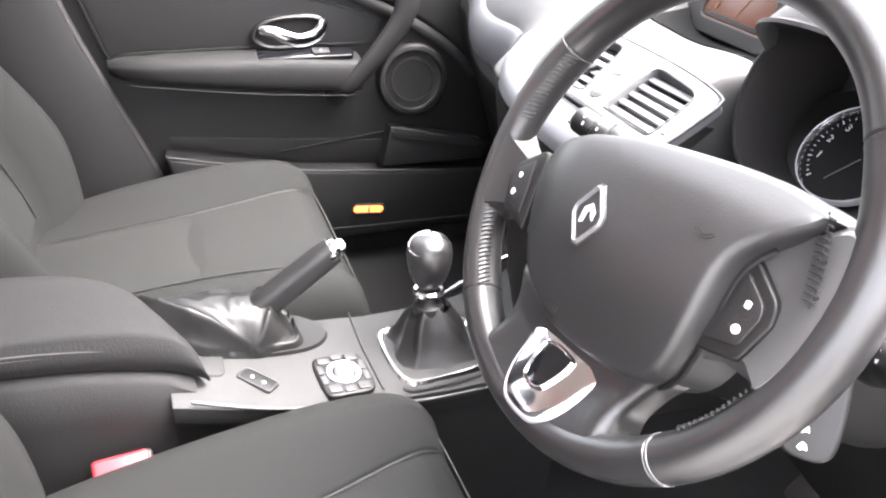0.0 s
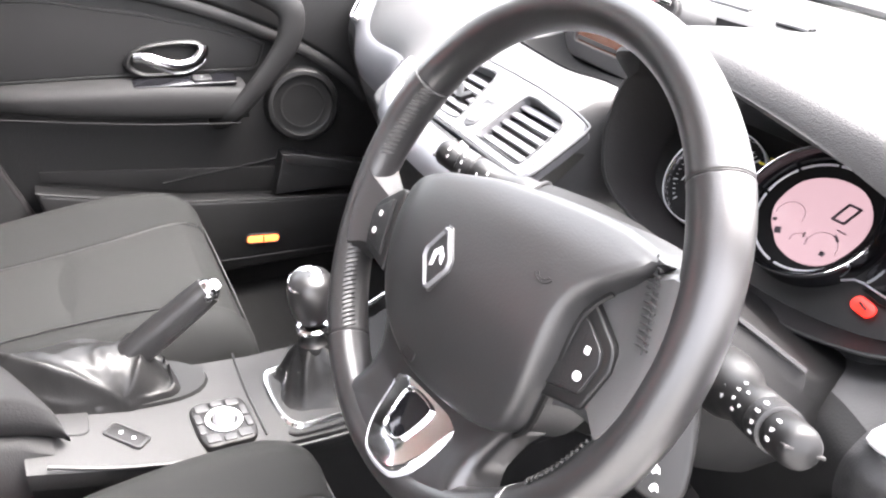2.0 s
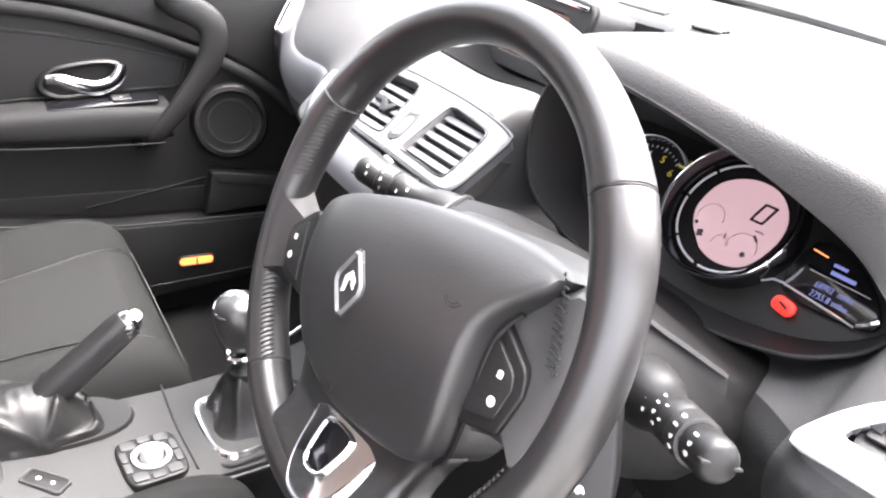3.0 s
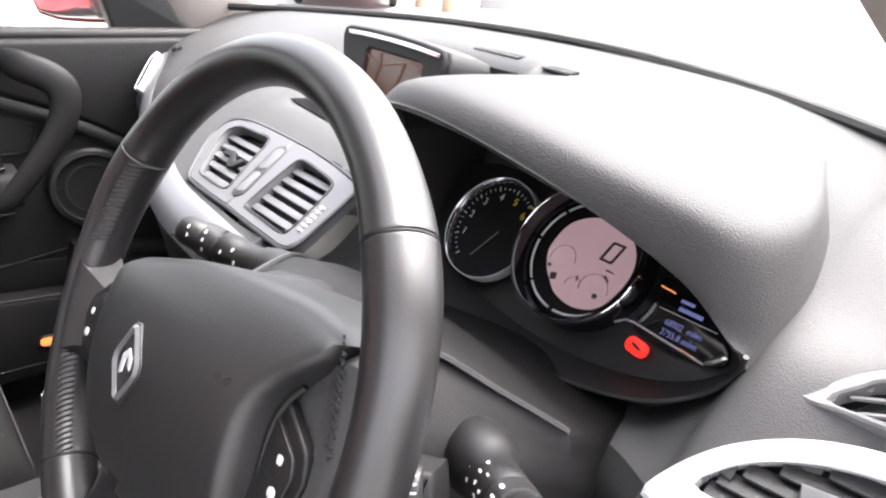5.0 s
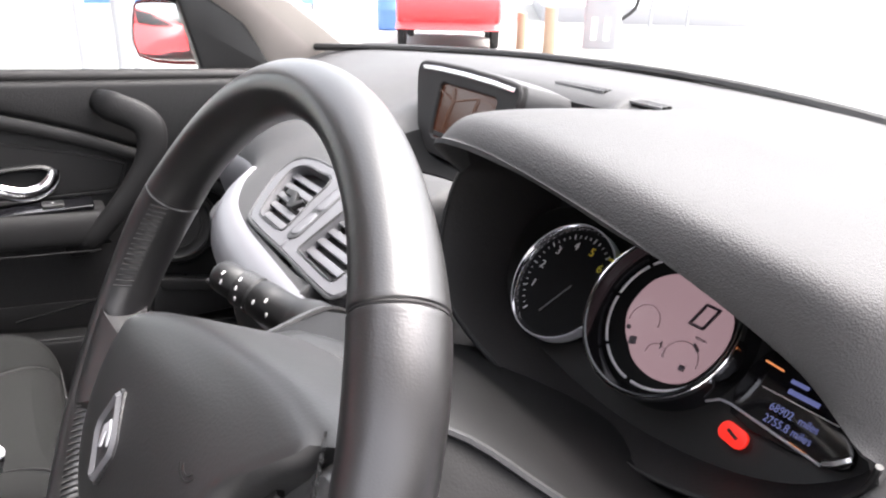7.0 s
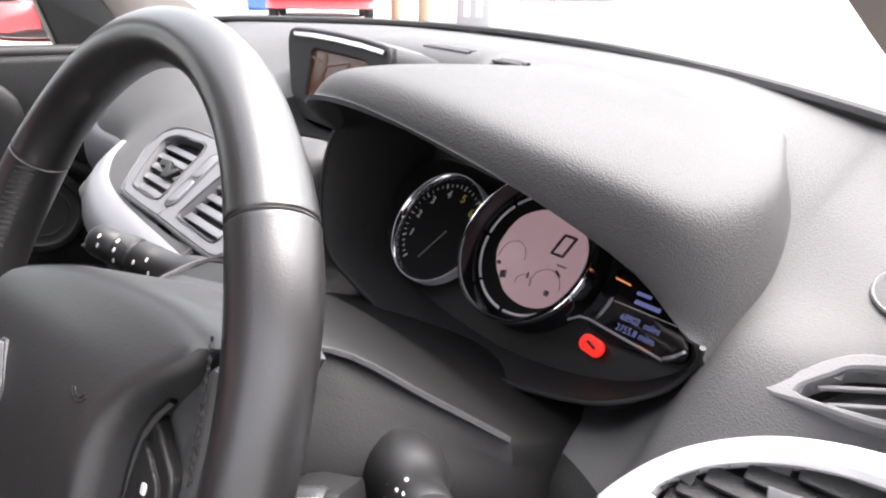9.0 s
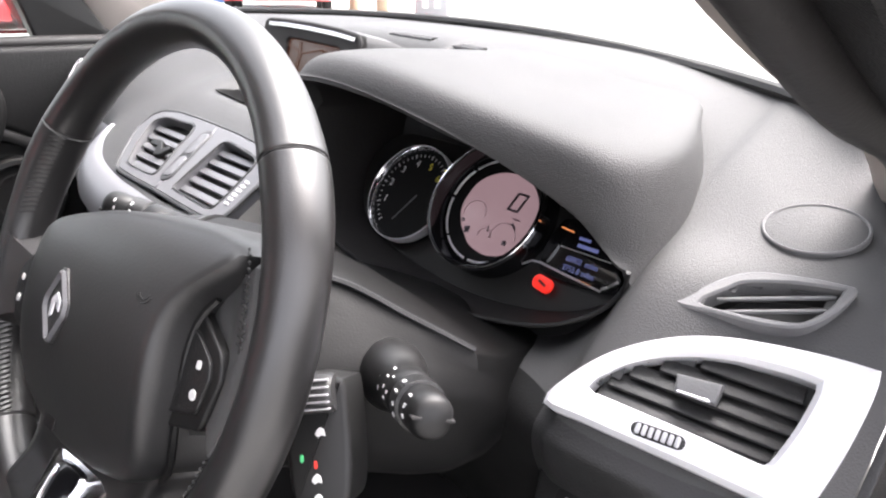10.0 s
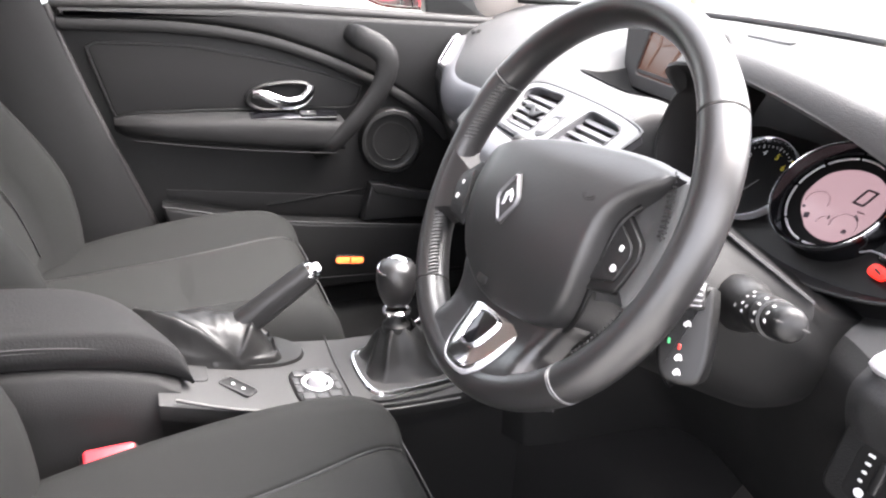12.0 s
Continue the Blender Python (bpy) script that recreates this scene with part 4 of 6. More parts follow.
for zf, ang in ((.42, -20), (.47, 14), (.55, -8), (.70, -30), (.72, 0), (.73, 28), (.86, -10), (.88, 20)):
    mm = lm @ Matrix.Rotation(radians(face + ang), 4, 'Z') @ Matrix.Translation((.0157 if zf < .61 else (.0154 if zf < .77 else .0134), 0, ll * zf)) @ Matrix.Rotation(radians(90), 4, 'Y')
    part("printed_icon", plate(rrect(.0016, .0036, .0006, 2), mm, 0.001, 0.0002), WHITEPRINT, ls)
# audio remote pod below the right stalk
POD = axes((.522, .040, .800), (.60, .55, .12), (.50, -.74, .45))
pod = part("audio_remote", plate(smooth2([(-.017, .036), (.013, .038), (.019, .030), (.018, -.020), (.010, -.037), (-.012, -.035), (-.019, -.018)], 4), POD, 0.035, 0.004), BLACK, column, "black audio remote pod")
part("roller", lathe([(.010, -.011), (.0115, -.008), (.0115, .008), (.010, .011)], POD @ Matrix.Translation((.002, .030, -.001)) @ Matrix.Rotation(radians(90), 4, 'Y'), 20), GREYPLASTIC, pod)
for k in range(5):
    part("roller_rib", block(.020, .0012, .002, POD @ Matrix.Translation((.002, .022 + k * .004, .0105 - abs(k - 2) * .001)), 0.0004), SILVERPAINT, pod)
for y, c in ((.008, WHITEPRINT), (-.018, WHITEPRINT), (-.029, WHITEPRINT)):
    part("printed_icon", plate([(-.0030, -.0008), (-.0012, -.0028), (.0008, -.0014), (.0030, -.0022), (.0024, .0014), (.0004, .0030), (-.0018, .0016)], POD @ Matrix.Translation((.002 if y > 0 else -.002, y, .0008)), 0.001, 0.0002), c, pod)
part("call_icon", plate(rrect(.002, .0045, .0008, 2), POD @ Matrix.Translation((-.010, -.006, .0008)), 0.001, 0.0002), GREENPRINT, pod)
part("hang_up_icon", plate(rrect(.002, .0045, .0008, 2), POD @ Matrix.Translation((-.002, -.010, .0008)), 0.001, 0.0002), REDPRINT, pod)
# key-card slot pin seen under the rim
part("tilt_lever", sweep(spline([(.50, .06, .742), (.515, .045, .748), (.522, .03, .765)], 4), circle(.0022, 6)), CHROME, column)

# ================= instrument cluster =================
CL = axes((.380, .335, .825), (1, 0, 0), (0, -.80, .60))
cluster = thing("instrument_cluster", CL, "instrument cluster with lit pink digital speed display", "instrument cluster")
part("face", plate(rrect(.37, .16, .05, 6, -.01, -.01), Matrix.Translation((0, 0, -.014)), 0.006, 0.001), BLACK, cluster, local=True)


def ring_lathe(r0, r1, h, m, mat, name, parent, label=""):
    return part(name, lathe([(r0, -.012), (r1, -.004), (r1, h * .6), ((r0 + r1) / 2, h), (r0, h * .6), (r0 - .001, -.01)], m, 56), mat, parent, label, local=True)


# tachometer
tm = Matrix.Translation((-.105, .001, 0))
tach = part("tachometer", lathe([(.052, -.012), (.052, -.006), (.001, -.006)], tm, 48), DIAL, cluster, "dark rev counter with white figures", local=True)
part("tacho_ring", frame_plate(circle(.0545, 64), circle(.0532, 64), tm @ Matrix.Translation((0, 0, .002)), 0.012, 0.0006), SILVER, tach, local=True)
part("tacho_bezel", skin(bmesh.new(), [[tm @ V(x, y, z) for x, y in circle(r, 64)] for r, z in ((.0532, .0015), (.0515, -.0015), (.0502, -.0055), (.0536, -.0056), (.0532, .0015))], ring=True), CHROME, tach, local=True)
for k in range(25):
    a = radians(235 - k * 7.6)
    big = k % 4 == 0
    mm = tm @ Matrix.Rotation(a, 4, 'Z') @ Matrix.Translation((.0445, 0, -.0052))
    part("tick", block(.005 if big else .003, .0011 if big else .0006, .0006, mm, 0.0002), WHITEPRINT, tach, local=True)
for n in range(1, 7):
    a = radians(235 - n * 32)
    big = text("figure", str(n), .0110, CL @ tm @ Matrix.Translation((.0350 * math.cos(a), .0350 * math.sin(a), -.0050)), YELLOWPRINT if n >= 5 else WHITEPRINT, tach)
part("needle", sweep([V(-.0957, .0009, -.004), V(-.113, -.032, -.004)], circle(.0006, 6)), VENTFRAME, tach, local=True)
# speedometer
smx = Matrix.Translation((.008, .011, .004))
speedo = part("speedometer", lathe([(.060, -.018), (.060, -.008), (.001, -.008)], smx, 56), DIAL, cluster, "large round digital speedometer", local=True)
part("outer_ring", skin(bmesh.new(), [[smx @ V(x, y, z) for x, y in circle(r, 72)] for r, z in ((.0640, -.018), (.0635, .010), (.0622, .014), (.0606, .0135), (.0596, .008), (.0575, -.002), (.0560, -.009))], ring=True), GLOSS, speedo, local=True)
part("bright_ring", frame_plate(circle(.0645, 72), circle(.0632, 72), smx @ Matrix.Translation((0, 0, .0135)), 0.006, 0.0006), CHROME, speedo, local=True)
for a0, a1 in ((70, 100), (104, 138), (142, 176), (180, 222), (226, 262), (268, 318)):
    arc = sweep([smx @ V(.0530 * math.cos(radians(a)), .0530 * math.sin(radians(a)), -.005) for a in np.linspace(a0, a1, 9)], circle(.0012, 6))
    part("scale_arc", arc, SILVER, speedo, "bright scale arc", local=True)
lcdm = smx @ Matrix.Translation((.002, -.001, -.0065)) @ Matrix.Diagonal((1.12, 1.12, 1, 1))
lcd = part("display", plate(smooth2([(-.031, -.016), (-.037, .000), (-.030, .024), (-.008, .037), (.018, .036), (.036, .020), (.040, -.002), (.030, -.028), (.010, -.037), (-.010, -.034), (-.021, -.026)], 4), lcdm, 0.002, 0.0004), LCD, speedo, "lit pink display", local=True)


def seg(x, y, w, h, m, skew, mat, parent):
    s = .22
    pts = [(x - w / 2 + s * (y - h / 2), y - h / 2), (x + w / 2 + s * (y - h / 2), y - h / 2), (x + w / 2 + s * (y + h / 2), y + h / 2), (x - w / 2 + s * (y + h / 2), y + h / 2)]
    part("digit_segment", plate(pts, m, 0.0006, 0.0001), mat, parent, local=True)


sg = lcdm @ Matrix.Translation((.0180, .0145, .0008)) @ Matrix.Diagonal((1.05, .92, 1, 1))
for x, y, w, h in ((0, .0085, .010, .0022), (0, -.0085, .010, .0022), (-.0048, 0, .0022, .018), (.0048, 0, .0022, .018)):
    seg(x, y, w, h, sg, 0, LCDDARK, speedo)
part("unit_mark", plate(rrect(.008, .0016, .0004, 2, .024, .000), lcdm @ Matrix.Translation((0, 0, .0008)), 0.0006, 0.0001), LCDMID, speedo, local=True)
for cx, cy, r in ((-.020, -.006, .012), (.018, -.018, .013), (.000, -.022, .007)):
    part("mini_gauge", sweep([lcdm @ V(cx + r * math.cos(radians(a)), cy + r * math.sin(radians(a)), .0004) for a in range(0, 200, 18)], circle(.0004, 5)), LCDMID, speedo, local=True)
for cx, cy, w, h, tilt in ((-.0285, -.0145, .0032, .0030, 0), (-.0200, -.0215, .0055, .0058, 20), (.0240, -.0060, .0066, .0022, -35), (.0225, -.0220, .0042, .0040, 0), (.0010, -.0150, .0012, .0050, 15)):
    part("display_icon", plate(rrect(w, h, .0008, 2), lcdm @ Matrix.Translation((cx, cy, .0007)) @ Matrix.Rotation(radians(tilt), 4, 'Z'), 0.0006, 0.0001), LCDDARK, speedo, local=True)
# trip display and warning lamp
im2 = Matrix.Translation((.114, .000, -.006))
trip = part("trip_display", plate(smooth2([(-.032, .026), (.004, .024), (.032, .004), (.044, -.014), (.030, -.024), (-.034, -.024)], 3), im2, 0.006, 0.0008), GLOSS, cluster, "dark trip display with blue figures", local=True)
text("odometer", "68902  miles", .0076, CL @ im2 @ Matrix.Translation((.003, -.0070, .0004)), BLUETEXT, trip, .85)
text("trip_counter", "2755.8 miles", .0076, CL @ im2 @ Matrix.Translation((.003, -.0155, .0004)), BLUETEXT, trip, .85)
part("title_bar", block(.021, .0034, .0005, im2 @ Matrix.Translation((.002, .0070, .0003)), 0.0001), BLUETEXT, trip, local=True)
part("title_bar", block(.012, .0028, .0005, im2 @ Matrix.Translation((-.004, .0135, .0003)), 0.0001), BLUETEXT, trip, local=True)
part("rule_line", block(.052, .0006, .0006, im2 @ Matrix.Translation((.002, .0016, .0004)), 0.0002), WHITEPRINT, trip, local=True)
part("orange_line", block(.014, .0013, .001, im2 @ Matrix.Translation((-.024, .0175, .0008)) @ Matrix.Rotation(radians(-5), 4, 'Z'), 0.0003), ORANGELINE, trip, local=True)
part("display_frame", sweep([im2 @ V(x, y, .001) for x, y in ((-.052, -.026), (-.044, -.020), (-.036, -.019), (.020, -.0235), (.030, -.0245))], circle(.0010, 6)), SILVERPAINT, trip, local=True)
part("orange_line", block(.012, .0010, .001, im2 @ Matrix.Translation((.014, -.0225, .0012)) @ Matrix.Rotation(radians(-5), 4, 'Z'), 0.0003), ORANGELINE, trip, local=True)
part("reset_button", sweep([im2 @ V(.032, -.022, .003), im2 @ V(.038, -.0185, .005), im2 @ V(.044, -.0120, .005)], circle(.0032, 8)), CHROME, trip, local=True)
part("warning_lamp", plate(rrect(.021, .0135, .0062, 6), Matrix.Translation((.090, -.036, -.0045)) @ Matrix.Rotation(radians(-8), 4, 'Z'), 0.003, 0.0006), REDLAMP, cluster, "lit red warning lamp", local=True)
part("lamp_symbol", block(.009, .0022, .0006, Matrix.Translation((.090, -.036, -.0040)) @ Matrix.Rotation(radians(-20), 4, 'Z'), 0.0002), BLACK, cluster, local=True)
for k, (x, y) in enumerate(((-.056, .040), (-.060, .036), (-.052, .044))):
    part("yellow_mark", block(.007, .0022, .0006, Matrix.Translation((x - .012, y, -.004)), 0.0002), YELLOWPRINT, cluster, local=True)


# ================= passenger door =================
DM = axes((-.66, 0, 0), (0, 1, 0), (1, 0, 0))
door = thing("passenger_door", Matrix.Translation((-.68, 0, .25)), "closed dark grey passenger door with cloth insert", "car door")


def at(h):
    return DM @ Matrix.Translation((0, 0, h))


REAR = [(-.492, .905), (-.440, .722), (-.345, .448), (-.300, .250)]
panel_out = [(.52, .25), (.52, .60), (.50, .80), (.47, .885), (.20, .892), (-.15, .905)] + REAR
part("panel", plate(resample(panel_out, 60), at(0), 0.05, 0.010), DOORSKIN, door)
# rolled top pad above the sweeping line
BELT = spline([(-.470, .872, 0), (-.268, .868, 0), (-.107, .848, 0), (.022, .810, 0), (.123, .768, 0), (.204, .728, 0), (.275, .680, 0), (.33, .625, 0)], 5)
top_pad = [(p.x, p.y + .012) for p in BELT] + [(.42, .62), (.47, .75), (.47, .885), (.20, .893), (-.15, .905), (-.475, .900)]
part("upper_pad", plate(resample(top_pad, 90), at(.018), 0.02, 0.012), DOORSKIN, door)
part("belt_strip", sweep([DM @ V(p.x, p.y, .012) for p in BELT], circle(.012, 10, ry=.008), up=(1, 0, 0)), DOORLIGHT, door, "grey moulded strip")
part("window_sill_strip", sweep([V(-.664, y, z) for y, z in ((-.48, .906), (-.15, .912), (.20, .898), (.47, .888))], circle(.012, 10)), RUBBER, door)
CL_OUT = [(-.428, .828), (-.415, .838), (-.251, .834), (-.097, .808), (.034, .776), (.118, .750), (.100, .700), (-.10, .702), (-.36, .700), (-.392, .690)]
part("edge_seal", sweep([V(-.652, y - .020, z) for y, z in REAR], circle(.011, 10)), RUBBER, door, "black rubber edge seal")
part("cloth_insert", plate(resample(CL_OUT, 60), at(.008), 0.01, 0.006), DOORCLOTH, door, "dark woven cloth insert")
part("insert_edge", sweep([DM @ V(x, y, .006) for x, y in resample(CL_OUT, 60)], circle(.003, 6), closed=True), BLACK, door)
# armrest, lofted along the door
rows = []
for y, zt, zb, out in ((-.395, .684, .668, .012), (-.375, .690, .655, .030), (-.30, .692, .646, .050), (-.20, .692, .635, .058), (-.08, .690, .624, .062), (.03, .682, .615, .062), (.07, .676, .612, .058)):
    sec = [(0, zt + .006), (out * .6, zt + .003), (out * .92, zt - .006), (out, zt - (zt - zb) * .4), (out * .9, zb + .008), (out * .55, zb), (0, zb - .006)]
    rows.append([V(-.66 + a, y, z) for a, z in [(q.x, q.y) for q in spline([(a, z, 0) for a, z in sec], 4)]])
bm = skin(bmesh.new(), rows)
arm = part("armrest", bm, DOORLIGHT, door, "mid-grey padded door armrest")
part("armrest_seam", sweep(spline([(-.612, -.36, .652), (-.598, -.2, .634), (-.594, -.08, .622), (-.594, .05, .612)], 5), circle(.0016, 6)), DOORCLOTH, arm)
SWM = axes((-.625, -.040, .6915), (0, 1, -.03), (.22, 0, .97))
sw = part("window_switch_plate", plate(rrect(.185, .034, .006, 4), SWM @ Matrix.Translation((0, 0, .003)), 0.008, 0.0015), GLOSS, arm, "glossy black switch plate")
part("window_switch", block(.034, .020, .006, SWM @ Matrix.Translation((.030, 0, .005)), 0.002), PLASTIC, arm)
part("switch_light", block(.003, .002, .001, SWM @ Matrix.Translation((.030, 0, .0085)), 0.0003), WHITEPRINT, arm)
# inner release handle in its dish
hb = [(-.138, .727), (-.126, .744), (-.095, .757), (-.040, .762), (-.006, .758), (.006, .742), (.004, .720), (-.018, .704), (-.060, .697), (-.110, .698), (-.134, .710)]
hout = resample(smooth2(hb, 3), 60)
hin = [(-.066 + (x + .066) * .84, .729 + (y - .729) * .76) for x, y in hout]
dish = part("handle_surround", frame_plate(hout, hin, at(.020), 0.016, 0.004), BLACK, door, "black handle surround")
part("dish_ring", sweep([at(.0185) @ V(x, y, 0) for x, y in offset2(ccw(hout), .004)], circle(.0008, 6), closed=True), SILVERPAINT, dish)
part("dish_back", plate(hin, at(.006), 0.004, 0.001), GLOSS, dish)
lever = spline([(-.122, .736, .020), (-.100, .734, .026), (-.078, .724, .028), (-.050, .715, .026), (-.020, .720, .022), (-.002, .738, .020), (.000, .752, .018)], 5)
n = len(lever)
part("release_lever", sweep([DM @ p for p in lever], circle(.0085, 12, ry=.005), scales=[(1.0 + .5 * math.sin(math.pi * k / n), 1) for k in range(n)], up=(1, 0, 0)), CHROME, dish, "chrome release lever")
# curved pull handle
pull = spline([(-.648, .080, .866), (-.615, .100, .858), (-.600, .140, .838), (-.596, .158, .812), (-.596, .150, .765), (-.598, .118, .715), (-.600, .070, .660), (-.606, .030, .620), (-.640, .005, .600)], 6)
n = len(pull)
part("pull_handle", sweep(pull, circle(.027, 18, ry=.012), scales=[float(np.interp(k / (n - 1), (0, .12, .35, .7, 1), (.62, .95, 1.0, .74, .45))) for k in range(n)], up=(1, 0, 0)), DOORSKIN, door, "dark curved pull handle")
# speaker
SPK = axes((-.648, .190, .620), (0, 1, 0), (1, -.05, .05))
spk = part("speaker", lathe([(.078, -.02), (.078, .004), (.072, .012), (.064, .013), (.062, .008), (.058, .006), (.001, .012)], SPK, 48), BLACK, door, "round black speaker grille")
part("speaker_ring", lathe([(.046, .006), (.048, .0095), (.044, .0095), (.043, .006)], SPK, 48), PLASTIC, spk)
# door pocket
pk = [(-.322, .505), (-.20, .475), (-.057, .447), (.10, .428), (.26, .411), (.46, .400), (.46, .270), (-.285, .270)]
pocket = part("door_pocket", plate(resample(pk, 70), at(.045), 0.045, 0.008), DOORSKIN, door)
part("pocket_lip", sweep(spline([DM @ V(y, z, .040) for y, z in ((-.322, .506), (-.20, .477), (-.057, .449), (.10, .430), (.26, .413), (.46, .402))], 5), circle(.005, 8, ry=.003)), DOORSKIN, pocket)
# black sheet laid along the pocket mouth as its shade
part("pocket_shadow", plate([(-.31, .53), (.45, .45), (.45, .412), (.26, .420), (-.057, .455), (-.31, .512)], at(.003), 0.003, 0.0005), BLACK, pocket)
part("lower_strip", sweep(spline([DM @ V(y, z, .044) for y, z in ((-.26, .312), (-.01, .299), (.15, .292), (.344, .286), (.46, .284))], 5), circle(.0022, 8)), PLASTIC, pocket)
lampm = at(.048) @ Matrix.Translation((.0835, .3385, 0)) @ Matrix.Rotation(radians(-6), 4, 'Z')
part("courtesy_lamp", plate(rrect(.070, .018, .008, 6), lampm, 0.006, 0.002, dome=.002), AMBER, pocket, "lit amber courtesy lamp")
part("lamp_frame", frame_plate(resample(rrect(.078, .026, .012, 6), 40), resample(rrect(.069, .017, .008, 6), 40), lampm @ Matrix.Translation((0, 0, .001)), 0.006, 0.001), BLACK, pocket)
part("lamp_bar", block(.0025, .016, .003, lampm @ Matrix.Translation((.0, 0, .003)), 0.0005), BLACK, pocket)
# divider and ridge in the hollow ahead of the handle
part("hollow_line", sweep([DM @ V(-.10, .478, .004), DM @ V(.10, .500, .004), DM @ V(.20, .510, .004)], circle(.0022, 6)), DOORCLOTH, door)
part("bin_divider", plate([(.118, .432), (.138, .522), (.158, .520), (.36, .470), (.36, .430)], at(.034), 0.034, 0.004), PLASTIC, door)
part("bin_divider_top", plate([(.136, .524), (.158, .522), (.36, .472), (.36, .452), (.150, .500)], at(.038), 0.006, 0.002), DOORLIGHT, door)

# mirror sail, glass and outside mirror
part("mirror_sail", plate(resample([(.278, .890), (.47, .882), (.43, .895), (.402, .915), (.362, .985), (.312, 1.022), (.255, 1.06), (.235, 1.06)], 48), at(-.020), 0.03, 0.006), BLACK, door)
bm = plate([(-.52, .89), (.30, .88), (.30, 1.08), (-.05, 1.27), (-.45, 1.29)], axes((-.683, 0, 0), (0, 1, 0), (1, 0, .12)) @ Matrix.Translation((0, 0, .10)), 0.004, 0.001)
pane = part("window_pane", bm, GLASS, door, "clear side window")
pane.visible_shadow = False

mirror = thing("door_mirror", Matrix.Translation((-.90, .33, .97)), "black door mirror showing a red car", "mirror")
MM = axes((-.875, .266, .955), (1, -.30, 0), (.62, -.78, .022))
mo = resample(smooth2([(-.085, -.055), (.060, -.058), (.090, -.045), (.094, .010), (.080, .060), (-.06, .062), (-.092, .04)], 3), 48)
bm = bmesh.new()
skin(bm, [[MM @ V(x, y, 0) for x, y in mo], [MM @ V(x * 1.04, y * 1.05, -.02) for x, y in mo], [MM @ V(x * .9, y * .9, -.07) for x, y in mo], [MM @ V(x * .5, y * .5, -.10) for x, y in mo]], ring=True, caps=True)
part("mirror_shell", bm, BODYPAINT, mirror)
part("mirror_glass", plate(offset2(ccw(mo), .007), MM @ Matrix.Translation((0, 0, .003)), 0.004, 0.001), MIRROR, mirror)
part("mirror_foot", block(.12, .05, .04, axes((-.78, .33, .915), (1, 0, 0), (0, 0, 1)), 0.01), BODYPAINT, mirror)


# ================= seats =================
def seat(cx, name, label, group, lift=0.0):
    """A cloth seat: cushion with raised side bolsters, backrest and piping."""
    s = thing(name, Matrix.Translation((cx, -.30, .20)), label, "car seat", group)
    L = .245
    ys = [(y, a + lift, b + lift) for y, a, b in ((-.60, .425, .440), (-.52, .428, .446), (-.43, .436, .468), (-.32, .446, .488), (-.215, .455, .501), (-.130, .459, .500), (-.090, .454, .487), (-.064, .438, .464), (-.050, .410, .430), (-.046, .37, .385), (-.060, .30, .31))]
    seam = lambda y: float(np.interp(y, (-.50, -.30, -.19, -.085, -.05), (.105, .108, .122, .150, .160)))
    rows = []
    for y, zm, zb in ys:
        w = seam(y)
        sec = [(-L - .012, zb - .13), (-L, zb - .05), (-L + .018, zb - .012), (-L + .045, zb), (-L * .5 - w * .5 + .012, zb - .3 * (zb - zm)), (-w - .008, zm + .004), (-w, zm), (-w * .6, zm + .003), (0, zm + .004)]
        sec = sec + [(-a, b) for a, b in sec[-2::-1]]
        rows.append([V(cx + q.x, y, q.y) for q in spline([(a, b, 0) for a, b in sec], 3)])
    rows = [list(r) for r in zip(*[spline(c, 3) for c in zip(*rows)])]
    rows.append([V(p.x, p.y - .06, .24) for p in rows[-1]])
    c = part("cushion", skin(bmesh.new(), rows), CLOTH, s, "grey cloth cushion with side bolsters", sharp=70)
    # paler centre panel, seamed across
    height = lambda y: float(np.interp(y, [r[0] for r in ys], [r[1] for r in ys]))
    for y0, y1 in ((-.56, -.293), (-.289, -.075)):
        pr = []
        for k in range(11):
            y = y0 + (y1 - y0) * k / 10
            edge = .0045 * (1 - abs(2 * k / 10 - 1) ** 6)
            w = seam(y) - .002
            pr.append([V(cx + a * w, y, height(y) + .0025 + edge * (1 - abs(a) ** 6)) for a in np.linspace(-1, 1, 15)])
        part("centre_panel", skin(bmesh.new(), pr), CLOTH_MID, c, sharp=70)
    for sx in (-1, 1):
        part("piping", sweep(spline([(cx + sx * seam(y), y, zm + .002) for y, zm, zb in ys[:8]], 4), circle(.0018, 6)), PLASTIC, c)
    part("front_seam", sweep(spline([(cx + a, -.0475, .405 + lift + b) for a, b in ((-.205, .008), (-.19, .012), (-.10, .016), (0, .016), (.10, .016), (.19, .012), (.205, .008))], 4), circle(.0013, 6)), SOFTTHREAD, c, "stitched front seam")
    part("seat_base", block(.44, .44, .16, Matrix.Translation((cx, -.32, .25)), 0.02), BLACK, s)
    # backrest leaning rearwards
    rows = []
    lean = lambda z: float(np.interp(z, (.44, .52, .60, .70, .80, .90, .98, 1.02), (-.545, -.562, -.590, -.645, -.703, -.762, -.808, -.835)))
    for z, w, b in ((.44, .24, .07), (.52, .246, .085), (.60, .250, .098), (.70, .250, .100), (.80, .240, .088), (.90, .225, .066), (.98, .19, .03), (1.02, .15, .0)):
        sec = [(-w + .03, -.10), (-w - .01, -.02), (-w + .012, b * .8), (-w + .045, b), (-w + .085, b * .55), (-w + .115, .006), (-.05, .0), (0, 0)]
        sec = sec + [(-a, q) for a, q in sec[-2::-1]]
        rows.append([V(cx + q.x, lean(z) + q.y, z) for q in spline([(a, q, 0) for a, q in sec], 3)])
    rows = [list(r) for r in zip(*[spline(c, 3) for c in zip(*rows)])]
